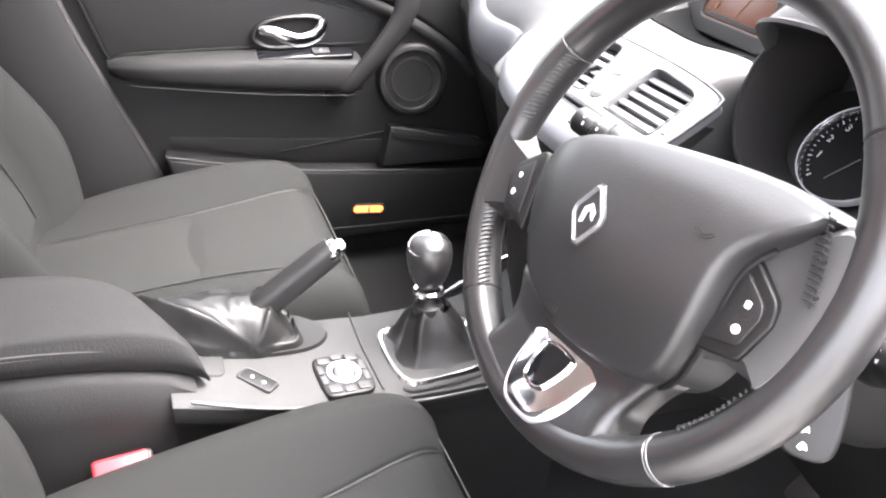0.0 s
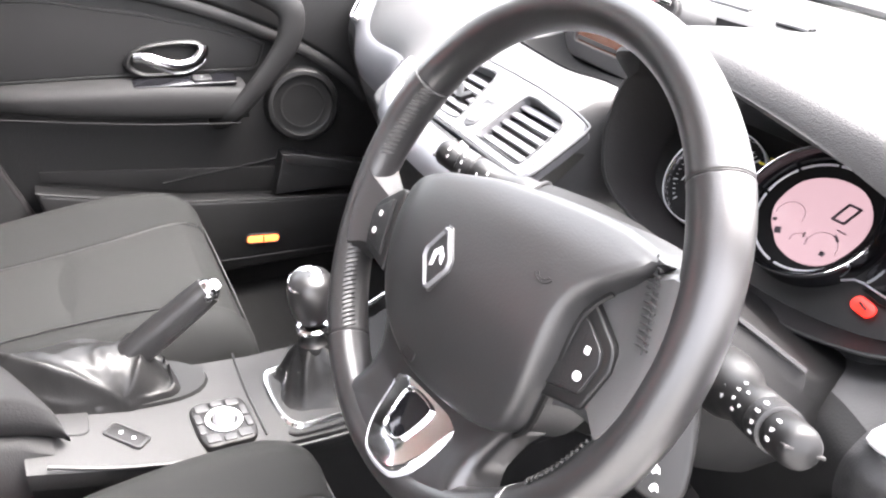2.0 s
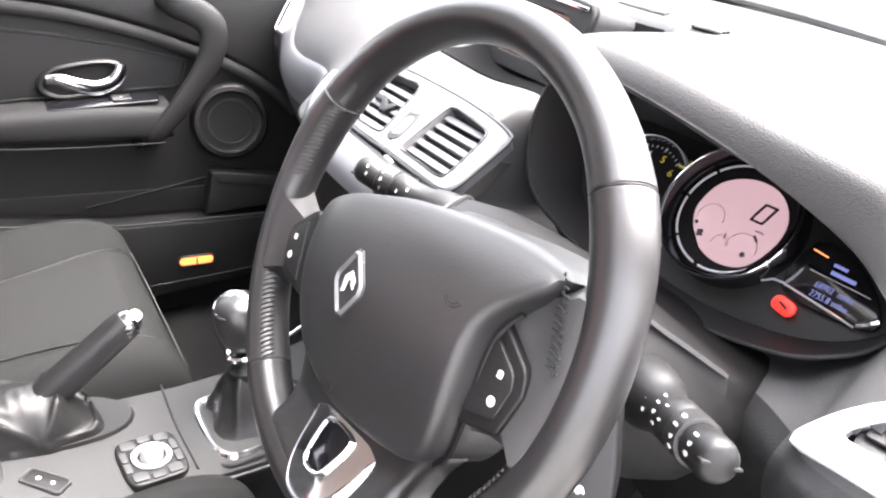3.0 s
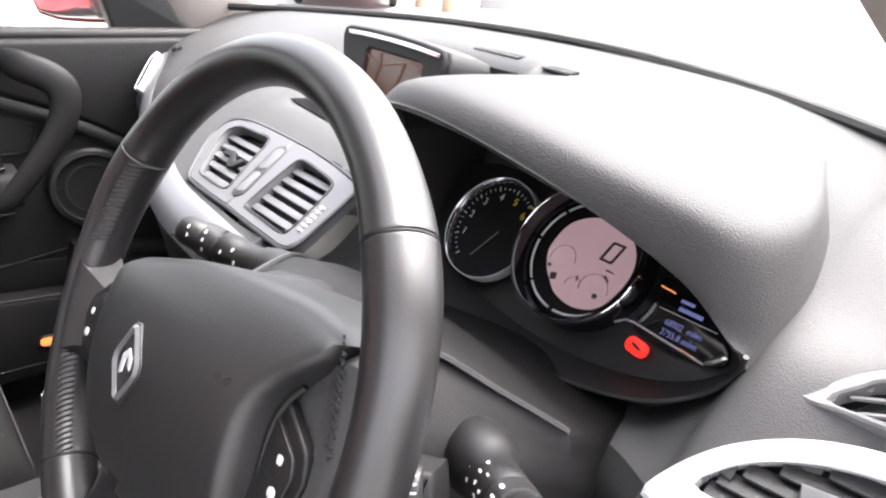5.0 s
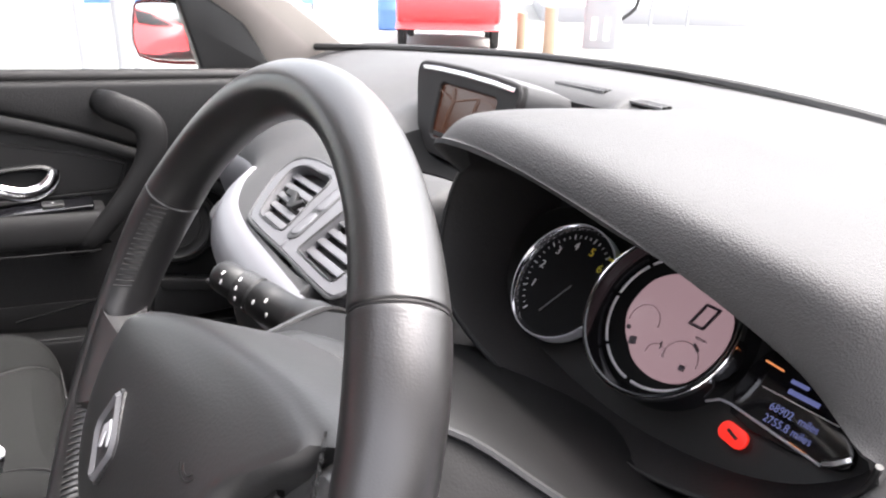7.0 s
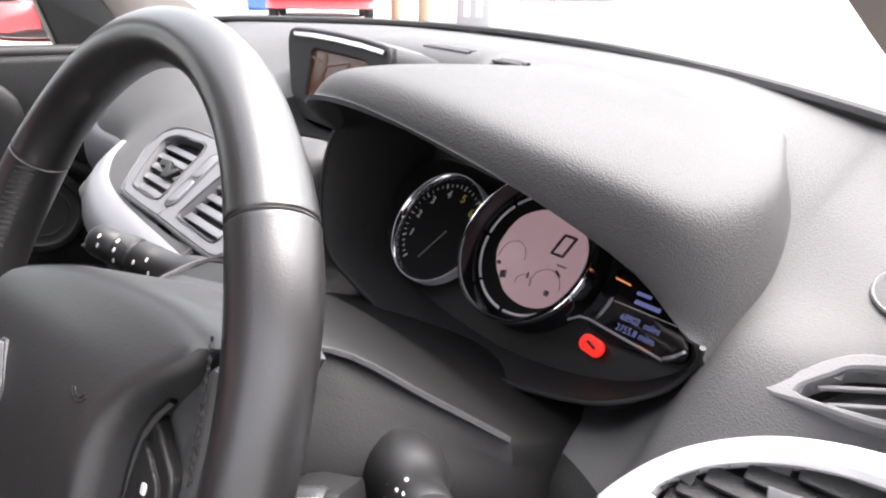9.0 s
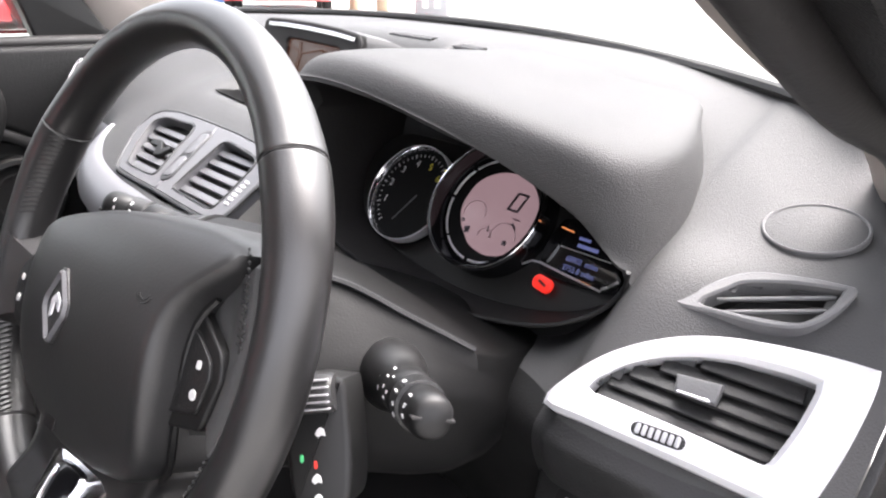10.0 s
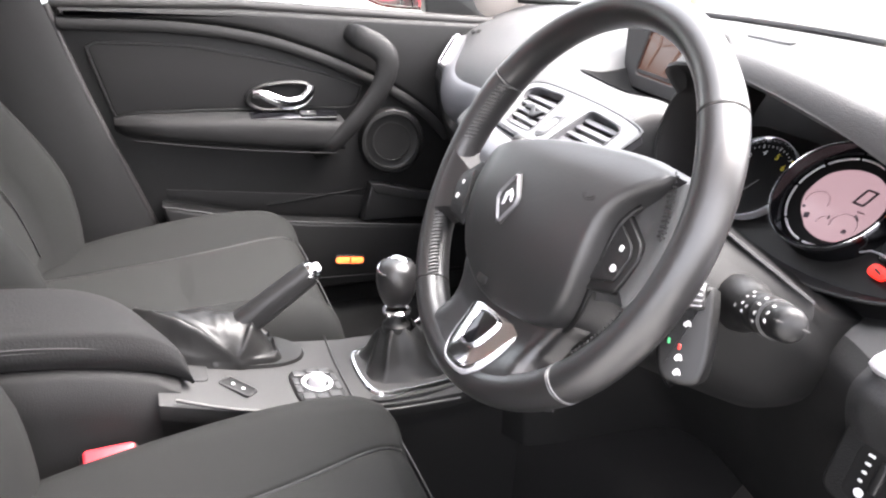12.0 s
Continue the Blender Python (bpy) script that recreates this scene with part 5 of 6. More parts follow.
    bk = part("backrest", skin(bmesh.new(), rows), CLOTH, s, "grey cloth backrest with side bolsters", sharp=70)
    pr = [[V(cx + a, lean(z) + .008, z) for a in np.linspace(-.125, .125, 9)] for z in np.linspace(.47, .92, 10)]
    part("back_panel", skin(bmesh.new(), pr), CLOTH_MID, bk, sharp=70)
    for sx in (-1, 1):
        part("back_piping", sweep(spline([(cx + sx * .128, lean(z) + .010, z) for z in np.linspace(.47, .92, 8)], 4), circle(.0018, 6)), PLASTIC, bk)
    rows = []
    for z, y, w in ((1.06, -.865, .10), (1.10, -.875, .125), (1.18, -.895, .13), (1.24, -.915, .11)):
        rows.append([V(cx + a, y + b, z) for a, b in rrect(w * 2, .10, .04, 5)])
    part("head_restraint", skin(bmesh.new(), rows, ring=True, caps=True), CLOTH, s, sharp=60)
    for sx in (-1, 1):
        part("restraint_post", lathe([(.006, 0), (.006, .14)], Matrix.Translation((cx + sx * .07, -.845, .96)), 10), CHROME, s)
    return s


seat(-.365, "passenger_seat", "grey cloth passenger seat with upright backrest", "front seats")
seat(.360, "driver_seat", "grey cloth driver seat beside the console", "front seats", .018)

# ================= centre console =================
console = thing("centre_console", Matrix.Translation((.02, -.15, .25)), "grey plastic centre console between the seats", "console")
rows = []
for y, zt, x0, x1 in ((-.345, .517, -.085, .096), (-.30, .505, -.085, .100), (-.24, .488, -.082, .102), (-.16, .474, -.082, .104), (-.08, .464, -.084, .106), (0, .460, -.088, .108), (.06, .462, -.092, .110), (.12, .475, -.095, .112), (.17, .50, -.097, .113)):
    sec = [(x0 - .005, .20), (x0, zt - .05), (x0 + .004, zt - .010), (x0 + .014, zt), (x1 - .016, zt), (x1 - .004, zt - .008), (x1, zt - .026), (x1 - .004, zt - .032), (x1 - .010, zt - .06), (x1 - .006, .20)]
    rows.append([V(a, y, z) for a, z in sec])
part("body", skin(bmesh.new(), [r[:4] for r in rows]), PLASTIC, console, sharp=50)
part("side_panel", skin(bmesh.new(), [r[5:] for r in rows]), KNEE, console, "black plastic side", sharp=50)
part("top_panel", skin(bmesh.new(), [r[3:6] for r in rows]), CONSOLE, console, "satin silver-grey top panel", sharp=50)
part("edge_strip", sweep(spline([(.094, -.325, .514), (.099, -.26, .490), (.102, -.18, .470), (.106, -.06, .449), (.109, .06, .447)], 5), circle(.0022, 8)), PLASTIC, console)
part("panel_joint", sweep(spline([(-.080, -.099, .4668), (0, -.101, .4668), (.090, -.097, .4668)], 4), circle(.0016, 6)), BLACK, console)


def on_console(x, y, h=.0, turn=0.0):
    z = float(np.interp(y, (-.46, -.36, -.30, -.24, -.16, -.08, 0, .06, .12), (.525, .520, .505, .488, .474, .464, .460, .462, .475)))
    dz = float(np.interp(y + .02, (-.46, -.36, -.30, -.24, -.16, -.08, 0, .06, .12), (.525, .520, .505, .488, .474, .464, .460, .462, .475))) - z
    return axes((x, y, z + h), (1, 0, 0), (0, -dz, .02)) @ Matrix.Rotation(radians(turn), 4, 'Z')


part("side_trim", sweep(spline([(-.100, .045, .446), (-.100, .11, .480), (-.100, .165, .506), (-.100, .21, .523)], 4), rrect(.006, .009, .002, 2)), CHROME, console, "slim chrome strip")
# rotary controller with its keys
cmx = on_console(.056, -.140, .005, 4)
pad = part("controller_panel", plate(smooth2([(-.036, .030), (0, .035), (.036, .030), (.039, 0), (.036, -.030), (0, -.035), (-.036, -.030), (-.039, 0)], 4), cmx, 0.010, 0.003), BLACK, console, "black control panel with silver keys")
part("controller_ring", lathe([(.021, -.002), (.022, .003), (.017, .0035), (.016, -.001)], cmx, 36), SILVER, pad)
part("controller_knob", lathe([(.0125, -.002), (.0125, .010), (.0105, .013), (.0085, .0125), (.006, .0135), (.003, .0138)], cmx, 32), SILVERPAINT, pad, "silver joystick knob")
for kx, ky, w, h in ((-.0285, .0180, .0135, .0165), (-.0315, -.0010, .0100, .0155), (-.0275, -.0200, .0140, .0165), (.0285, .0180, .0135, .0165), (.0315, -.0010, .0100, .0155), (.0275, -.0200, .0140, .0165), (-.0105, .0275, .0190, .0090), (.0105, .0275, .0190, .0090), (-.0095, -.0285, .0170, .0085), (.0095, -.0285, .0170, .0085)):
    part("key", plate(rrect(w, h, .0030, 3, kx, ky), cmx @ Matrix.Translation((0, 0, .0022)), 0.004, 0.001), KEYGREY, pad)
# cruise control switch
csx = on_console(.054, -.247, .003, 47)
cs = part("cruise_switch", plate(rrect(.046, .020, .003, 3), csx, 0.008, 0.001), BLACK, console, "black rocker switch")
for k in (-.008, .009):
    part("printed_icon", plate(circle(.0024, 10, k, 0), csx @ Matrix.Translation((0, 0, .0007)), 0.0008, 0.0002), WHITEPRINT, cs)
part("switch_frame", frame_plate(resample(rrect(.050, .024, .004, 3), 32), resample(rrect(.044, .018, .003, 3), 32), csx @ Matrix.Translation((0, 0, .001)), 0.004, 0.0006), GREYPLASTIC, cs)
part("coin_tray", plate(rrect(.045, .040, .010, 4), on_console(.024, -.302, .003), 0.004, 0.002), CONSOLE, console)

# gear lever
gx, gy = .020, -.008
gear = thing("gear_lever", Matrix.Translation((gx, gy, .46)), "gear lever with leather gaiter and chrome topped knob", "gear lever")
gm = on_console(.030, -.008, .006, 3)
go = resample(smooth2([(-.058, -.062), (0, -.070), (.052, -.062), (.062, -.03), (.062, .05), (.050, .075), (-.048, .075), (-.064, .04), (-.066, -.03)], 3), 56)
gi = [(x * .87 - .001, y * .87 + .002) for x, y in go]
part("gear_surround", frame_plate(go, gi, gm, 0.010, 0.004), CHROME, gear, "chrome surround")
part("surround_edge", frame_plate([(x * 1.12, y * 1.12) for x, y in go], [(x * 1.0, y * 1.0) for x, y in go], gm @ Matrix.Translation((0, 0, -.003)), 0.006, 0.002), CONSOLE, gear)
rows = []
for k, (z, s, fold) in enumerate(((.456, .98, .0), (.461, .90, .03), (.470, .76, .07), (.484, .66, .09), (.502, .58, .09), (.516, .48, .07), (.526, .36, .04), (.531, .30, 0))):
    rows.append([V(gx + (x * s * (1 + fold * math.sin(5 * a + k * .4))) * 1.0, gy + y * s * (1 + fold * math.sin(7 * a + 1 + k * .3)), z + .004 * math.sin(6 * a + k)) for a, (x, y) in ((2 * math.pi * i / 56, gi[i]) for i in range(56))])
part("gaiter", skin(bmesh.new(), rows, ring=True), BOOT, gear, "black leather gaiter", sharp=80)
km = Matrix.Translation((gx - .003, gy - .004, .527)) @ Matrix.Rotation(radians(-4), 4, 'Y')
part("lever_sleeve", lathe([(.0205, -.006), (.0215, .000), (.0205, .006), (.0165, .009), (.0150, .014), (.0140, .030)], km, 28), BLACK, gear)
part("lever_ring", lathe([(.017, .022), (.0215, .0245), (.0218, .029), (.0190, .0315), (.014, .0315)], km, 32), CHROME, gear, "chrome reverse collar")
part("knob", lathe([(.016, .036), (.021, .043), (.0262, .055), (.0295, .070), (.0302, .083), (.0282, .096), (.0225, .1040), (.012, .1078), (.001, .109)], km, 40), LEATHER, gear, "leather gear knob", sharp=70)
cap = part("knob_badge", plate(circle(.0225, 32), km @ Matrix.Translation((.004, -.009, .1018)) @ Matrix.Rotation(radians(20), 4, 'X') @ Matrix.Rotation(radians(14), 4, 'Y'), 0.005, 0.002, dome=.0042), CHROME, gear, "chrome shift pattern badge")
bm = bmesh.new()
for x in (-.007, 0, .007):
    block(.0016, .014, .001, km @ Matrix.Translation((.004 + x, -.010, .1058)) @ Matrix.Rotation(radians(20), 4, 'X') @ Matrix.Rotation(radians(14), 4, 'Y'), .0003, bm)
block(.0156, .0016, .001, km @ Matrix.Translation((.004, -.010, .1060)) @ Matrix.Rotation(radians(20), 4, 'X') @ Matrix.Rotation(radians(14), 4, 'Y'), .0003, bm)
part("shift_pattern", bm, BLACK, gear)

# handbrake
brake = thing("handbrake", Matrix.Translation((-.035, -.24, .47)), "raised handbrake with creased leather gaiter", "handbrake")
tip, root = V(-.036, -.128, .607), V(-.036, -.250, .518)
d = (tip - root).normalized()
path = [root + d * t for t in np.linspace(0, (tip - root).length, 12)]
part("grip", sweep(path, rrect(.033, .040, .014, 4), scales=[1.0, 1, 1, 1, 1, 1, .98, .96, .95, .95, .93, .88], up=(0, -.6, .8)), PLASTIC, brake, "black grip")
tm2 = axes(tip, (1, 0, 0), d)
part("end_cap", lathe([(.0145, -.012), (.0155, -.006), (.0150, .004), (.0115, .009)], tm2, 28), CHROME, brake, "chrome end cap")
part("release_button", lathe([(.0075, .004), (.0075, .013), (.005, .016)], tm2, 20), SILVER, brake)
zc = lambda y: float(np.interp(y, (-.46, -.36, -.30, -.24, -.16, -.08), (.525, .520, .505, .488, .474, .464)))
rows = []
for y in np.linspace(-.430, -.158, 84):
    top = float(np.interp(y, (-.430, -.40, -.367, -.32, -.28, -.250, -.222, -.20, -.18, -.158), (.530, .552, .568, .578, .572, .568, .556, .524, .488, .470)))
    w = float(np.interp(y, (-.430, -.36, -.30, -.24, -.19, -.158), (.030, .044, .049, .046, .036, .014)))
    row = []
    for i in range(57):
        a = math.pi * i / 56
        x, h = -math.cos(a) * w, max(0.0, math.sin(a)) ** .8
        z = zc(y) + (top - zc(y)) * h
        # folds run out from the foot of the lever and sag between sharp ridges
        phi = math.atan2(z - .505, y + .232 + .25 * x)
        far = math.hypot(z - .505, y + .232)
        n1 = noise.noise(V(phi * 1.4 + 4, x * 16, y * 8))
        n2 = noise.noise(V(phi * 4 + 1, x * 30, y * 12 + 7))
        ridge = 1 - abs(math.sin(phi * 2.3 + x * 16 + 1.3 * n1 + .5))
        fold = .024 * ridge ** 1.5 - .015 + .003 * (1 - abs(n2)) ** 5
        k = min(1, max(0, (y + .430) / .05)) * min(1, max(0, (-.158 - y) / .03)) * min(1, .25 + 1.1 * h) * min(1, .35 + far * 9)
        row.append(V(-.036 + x * (1 + (.16 * n1 + 5 * fold) * k), y, z + fold * k))
    rows.append(row)
part("gaiter", skin(bmesh.new(), rows), BOOT, brake, "creased black leather gaiter", sharp=80)
fr = resample(smooth2([(-.048, -.40), (.040, -.40), (.046, -.30), (.042, -.20), (.026, -.155), (0, -.140), (-.022, -.150), (-.044, -.19), (-.052, -.30)], 3), 48)
bm = bmesh.new()
skin(bm, [[V(-.036 + x, y, zc(y) + .0005) for x, y in fr], [V(-.036 + x * .98, -.27 + (y + .27) * .98, zc(y) + .006) for x, y in fr], [V(-.036 + x * .8, -.27 + (y + .27) * .85, zc(y) + .008) for x, y in fr]], ring=True, caps=True)
part("gaiter_frame", bm, BOOT, brake)

# armrest box
box = thing("armrest_box", Matrix.Translation((.02, -.55, .25)), "padded grey armrest on the console box", "armrest")
rows = []
for y, zt, zb in ((-.95, .628, .580), (-.70, .625, .577), (-.52, .621, .572), (-.44, .616, .564), (-.385, .608, .552), (-.345, .594, .538), (-.322, .576, .527), (-.310, .555, .518), (-.305, .530, .512)):
    w = .073 if y < -.4 else .073 - .07 * max(0, (y + .40)) ** 1.2
    skew = .48 * float(np.interp(y, (-.60, -.36), (0, 1)))
    sec = [(-w + .006, zb), (-w, zb + (zt - zb) * .35), (-w + .004, zt - .014), (-w + .016, zt - .002), (0, zt), (w - .016, zt - .002), (w - .004, zt - .014), (w, zb + (zt - zb) * .35), (w - .006, zb)]
    rows.append([V(-.002 + q.x, y + skew * (q.x - .06), q.y) for q in spline([(a, b, 0) for a, b in sec], 4)])
rows = [list(r) for r in zip(*[spline(c, 3) for c in zip(*rows)])]
lid = part("lid", skin(bmesh.new(), rows, ring=True, caps=True), ARMCLOTH, box, "padded grey cloth lid", sharp=60)
for dz in (.026, .031):
    part("lid_stitching", sweep(spline([(.0698, -.95, .580 + dz), (.0698, -.70, .577 + dz), (.0698, -.52, .572 + dz), (.0695, -.44, .564 + dz), (.0688, -.385, .552 + dz), (.0665, -.345, .538 + dz)], 5), circle(.0009, 5)), SOFTTHREAD, lid)
rows = []
for y, zt in ((-.95, .578), (-.70, .575), (-.52, .570), (-.44, .562), (-.385, .550), (-.345, .536), (-.318, .520)):
    rows.append([V(-.066, y, .20), V(-.070, y, zt - .012), V(-.064, y, zt), V(.062, y, zt), V(.074, y, zt - .010), V(.084, y, zt - .06), V(.088, y, .20)])
part("box", skin(bmesh.new(), rows), KNEE, box, "dark plastic box side", sharp=40)

# belt buckle
buckle = thing("belt_buckle", Matrix.Translation((.118, -.41, .44)), "seat belt buckle with a red release button", "belt buckle")
bkm = axes((.122, -.405, .462), (0, 1, .1), (.55, .10, .80))
part("buckle_body", plate(rrect(.066, .036, .006, 4), bkm, 0.05, 0.004), BLACK, buckle)
part("release_button", plate(rrect(.058, .030, .006, 4), bkm @ Matrix.Translation((0, 0, .016)), 0.020, 0.004), REDPLASTIC, buckle, "bright red button")
part("belt_stem", block(.04, .02, .16, axes((.122, -.43, .35), (0, 1, 0), (0.02, .15, 1)), 0.004), BLACK, buckle)

# pedals and footwell
for x, w in ((.33, .055), (.42, .055), (.50, .045)):
    p = thing("pedal", Matrix.Translation((x, .46, .30)), "black rubber pedal in the dark footwell", "pedal", "pedals")
    pm = axes((x, .44, .34), (1, 0, 0), (0, -.8, .6))
    part("pad", plate(rrect(w, .065, .008, 4), pm, 0.012, 0.003), RUBBER, p)
    part("arm", sweep([V(x, .45, .345), V(x, .52, .42), V(x, .56, .52)], rrect(.010, .018, .003, 2)), PLASTIC, p)


# ================= car shell =================
def sheet(name, rows, thick, mat, kind_label, category="car body"):
    bm = skin(bmesh.new(), rows)
    bmesh.ops.recalc_face_normals(bm, faces=bm.faces)
    bmesh.ops.solidify(bm, geom=bm.faces[:], thickness=thick)
    return single(name, bm, mat, kind_label, category, kind="structure", sharp=45)


single("floor", block(1.44, 2.6, .04, Matrix.Translation((0, -.55, .175)), .01), CARPET, "black carpeted car floor", "floor", kind="structure")
single("wall_bulkhead", block(1.40, .04, .74, Matrix.Translation((0, .66, .54)), .01), BLACK, "dark bulkhead behind the dashboard", "bulkhead", kind="structure")
for sx, nm in ((-1, "left"), (1, "right")):
    single("wall_sill_" + nm, block(.10, 2.4, .22, Matrix.Translation((sx * .725, -.45, .19)), .02), BODYPAINT if sx > 0 else DOORSKIN, "dark door sill", "sill", kind="structure")
# windscreen edge curve and glass
WS = [V(x, .70 - .48 * x * x, .955 - .02 * (x / .66) ** 2) for x in np.linspace(-.66, .66, 21)]
WT_ = [V(p.x * .84, -.12 - .22 * (p.x * .84) ** 2, 1.375 - .06 * (p.x / .66) ** 2) for p in WS]
ws = skin(bmesh.new(), [[a.lerp(b, t) + V(0, .03 * math.sin(math.pi * t), .03 * math.sin(math.pi * t)) for a, b in zip(WS, WT_)] for t in np.linspace(0, 1, 10)])
glass = single("windscreen", ws, GLASS, "curved clear windscreen", "windscreen", kind="structure")
glass.visible_shadow = False
single("windscreen_seal", sweep([p + V(0, .004, .005) for p in WS], circle(.007, 8)), RUBBER, "black seal along the windscreen foot", "seal", kind="structure")
# roof lining
roof_rows = []
for y, w, z in ((-.10, .53, 1.38), (-.4, .56, 1.42), (-.9, .57, 1.43), (-1.4, .55, 1.40), (-1.9, .50, 1.30)):
    roof_rows.append([V(x, y - .2 * (x / .6) ** 2 * (1 if y > -.2 else 0), z - .06 * abs(x / w) ** 3) for x in np.linspace(-w, w, 13)])
sheet("ceiling", roof_rows, .03, HEADLINER, "pale cloth roof lining", "roof lining")


def pillar(name, side):
    """A windscreen pillar: pale inner trim, dark door seal outside."""
    L1 = spline([(side * .665, .560, .940), (side * .655, .42, 1.040), (side * .635, .25, 1.145), (side * .60, .05, 1.255), (side * .55, -.16, 1.345)], 5)
    L2 = spline([(side * .735, .440, .858), (side * .715, .33, .935), (side * .700, .19, 1.005), (side * .680, .08, 1.075), (side * .640, -.20, 1.235)], 5)
    if side > 0:
        L1 = spline([(.672, .560, .845), (.670, .520, .880), (.670, .451, .927), (.669, .371, .964), (.665, .237, 1.006), (.655, .09, 1.075), (.610, -.19, 1.260)], 5)
        L2 = spline([(.702, .505, .800), (.701, .480, .845), (.700, .413, .911), (.699, .320, .969), (.696, .198, 1.010), (.684, .07, 1.075), (.640, -.20, 1.235)], 5)
    if side < 0:
        L2 = spline([(-.715, .445, .850), (-.702, .400, .905), (-.700, .352, .975), (-.692, .255, 1.035), (-.640, -.20, 1.255)], 5)
    p = thing(name, Matrix.Translation((side * .68, .45, .90)), "pale trimmed windscreen pillar with a dark seal", "pillar", kind="structure")
    rows = []
    for a, b in zip(L1, L2):
        out = V(side * .05, .03, .01)
        rows.append([a, a.lerp(b, .33) - V(side * .012, 0, 0), a.lerp(b, .7) - V(side * .012, 0, 0), b, b + out, a + out])
    part("trim", skin(bmesh.new(), rows, ring=True, caps=True), PILLAR, p, "pale grey trim")
    seal = [b + V(side * .012, -.004, -.006) for b in L2]
    part("door_seal", sweep(seal, circle(.013, 10)), RUBBER, p, "dark rubber seal")
    if side > 0:
        body = []
        for b in L2:
            body.append([b + V(.012, .0, .0), b + V(.05, -.012, -.012), b + V(.115, .02, .01), b + V(.115, .10, .09), b + V(.05, .09, .08)])
        part("pillar_body", skin(bmesh.new(), body, ring=True, caps=True), DOORSKIN, p, "dark pillar side")
    return p


pillar("a_pillar_passenger_side", -1)
pillar("a_pillar_driver_side", 1)
# side of the door opening below the pillar on the driver's side
rows = [[V(.752, y, z), V(.80, y - .01, z), V(.85, y + .03, z)] for y, z in ((.46, .86), (.44, .78), (.42, .66), (.40, .50), (.36, .30), (.34, .16))]
hinge = sheet("wall_hinge_side", rows, .03, BODYPAINT, "dark painted door hinge side")
single("door_seal_driver", sweep(spline([(.752, .425, .875), (.755, .395, .78), (.755, .37, .66), (.752, .34, .50), (.75, .30, .33), (.75, .2, .22)], 5), circle(.012, 10)), RUBBER, "dark rubber door opening seal", "seal", kind="structure")
# passenger's side behind the door: middle pillar and rear quarter
rows = [[V(-.668, y0 - .004, z), V(-.655, y0 - .03, z), V(-.650, y0 - .12, z), V(-.66, y0 - .35, z)] for y0, z in ((-.262, .20), (-.305, .28), (-.349, .448), (-.445, .722), (-.498, .905), (-.515, 1.10), (-.51, 1.30), (-.50, 1.40))]
sheet("wall_middle_pillar_left", rows, .03, KNEE, "dark grey middle pillar trim", "pillar")
seal_pts = [(-.652, -.252, .22), (-.652, -.293, .28), (-.652, -.338, .448), (-.652, -.434, .722), (-.654, -.486, .905)]
single("door_seal_passenger", sweep(spline(seal_pts, 5), circle(.008, 10)), RUBBER, "dark rubber door seal", "seal", kind="structure")
single("door_seal_trim", sweep([Vector(p) + V(.006, -.026, 0) for p in spline(seal_pts, 5)], circle(.006, 8)), GREYPLASTIC, "grey edge trim beside the door seal", "trim", kind="structure")
single("belt_anchor", block(.010, .014, .05, axes((-.636, -.535, .770), (1, 0, 0), (0, .2, 1)), .003), SILVERPAINT, "small pale belt guide on the middle pillar", "belt guide")
sheet("wall_rear_left", [[V(-.70, y, z) for z in (.16, .5, .9)] for y in (-.8, -1.3, -2.0)], .03, DOORSKIN, "dark rear side trim")
sheet("wall_rear_right", [[V(.70, y, z) for z in (.16, .5, .9)] for y in (-.62, -1.3, -2.0)], .03, DOORSKIN, "dark rear side trim")
sheet("wall_middle_pillar_right", [[V(.70, -.62, z), V(.70, -.85, z)] for z in (.16, .6, .9, 1.2, 1.40)], .03, DOORSKIN, "dark grey middle pillar trim", "pillar")
sheet("wall_rear", [[V(x, -1.55 - .25 * (z - .3), z) for z in (.2, .5, .8, 1.0)] for x in (-.68, 0, .68)], .08, CLOTH, "grey rear bench back")
sheet("wall_roof_edge_left", [[V(-.70, y, 1.30), V(-.60, y, 1.38)] for y in (-.05, -.5, -1.2, -1.9)], .03, HEADLINER, "roof edge trim")
sheet("wall_roof_edge_right", [[V(.72, y, 1.28), V(.60, y, 1.38)] for y in (-.30, -.6, -1.2, -1.9)], .03, HEADLINER, "roof edge trim")
# bonnet and scuttle seen through the windscreen
bon = [[V(x, y, .93 - .10 * max(0, (y - .75)) - .06 * (x / .75) ** 2) for x in np.linspace(-.74, .74, 9)] for y in (.74, .85)]
sheet("scuttle", bon, .02, BLACK, "black scuttle below the windscreen", "scuttle")
wiper = thing("wiper", Matrix.Translation((-.3, .72, .95)), "black windscreen wiper resting on the glass", "wiper")
part("blade", sweep(spline([(-.60, .57, .945), (-.45, .645, .950), (-.28, .695, .954), (-.10, .722, .956)], 5), circle(.006, 8)), RUBBER, wiper)
part("arm", sweep(spline([(-.59, .60, .940), (-.42, .675, .946), (-.25, .715, .946), (-.05, .738, .935)], 5), rrect(.012, .010, .003, 3)), BLACK, wiper)

# open driver's door, swung out from its hinges
dd = thing("driver_door", Matrix.Translation((.86, .43, .25)), "open dark driver door swung outwards", "car door")
DD = axes((.87, .43, 0), (.95, -.31, 0), (-.31, -.95, 0))
part("panel", plate(resample([(0, .25), (1.0, .25), (1.05, .55), (1.08, .90), (.0, .89)], 60), DD, 0.06, 0.012), DOORSKIN, dd)
part("window_frame", sweep([DD @ V(*q, -.03) for q in ((.02, .89), (.20, 1.05), (.45, 1.25), (.75, 1.33), (1.0, 1.30), (1.06, .90))], rrect(.03, .03, .006, 3)), RUBBER, dd)

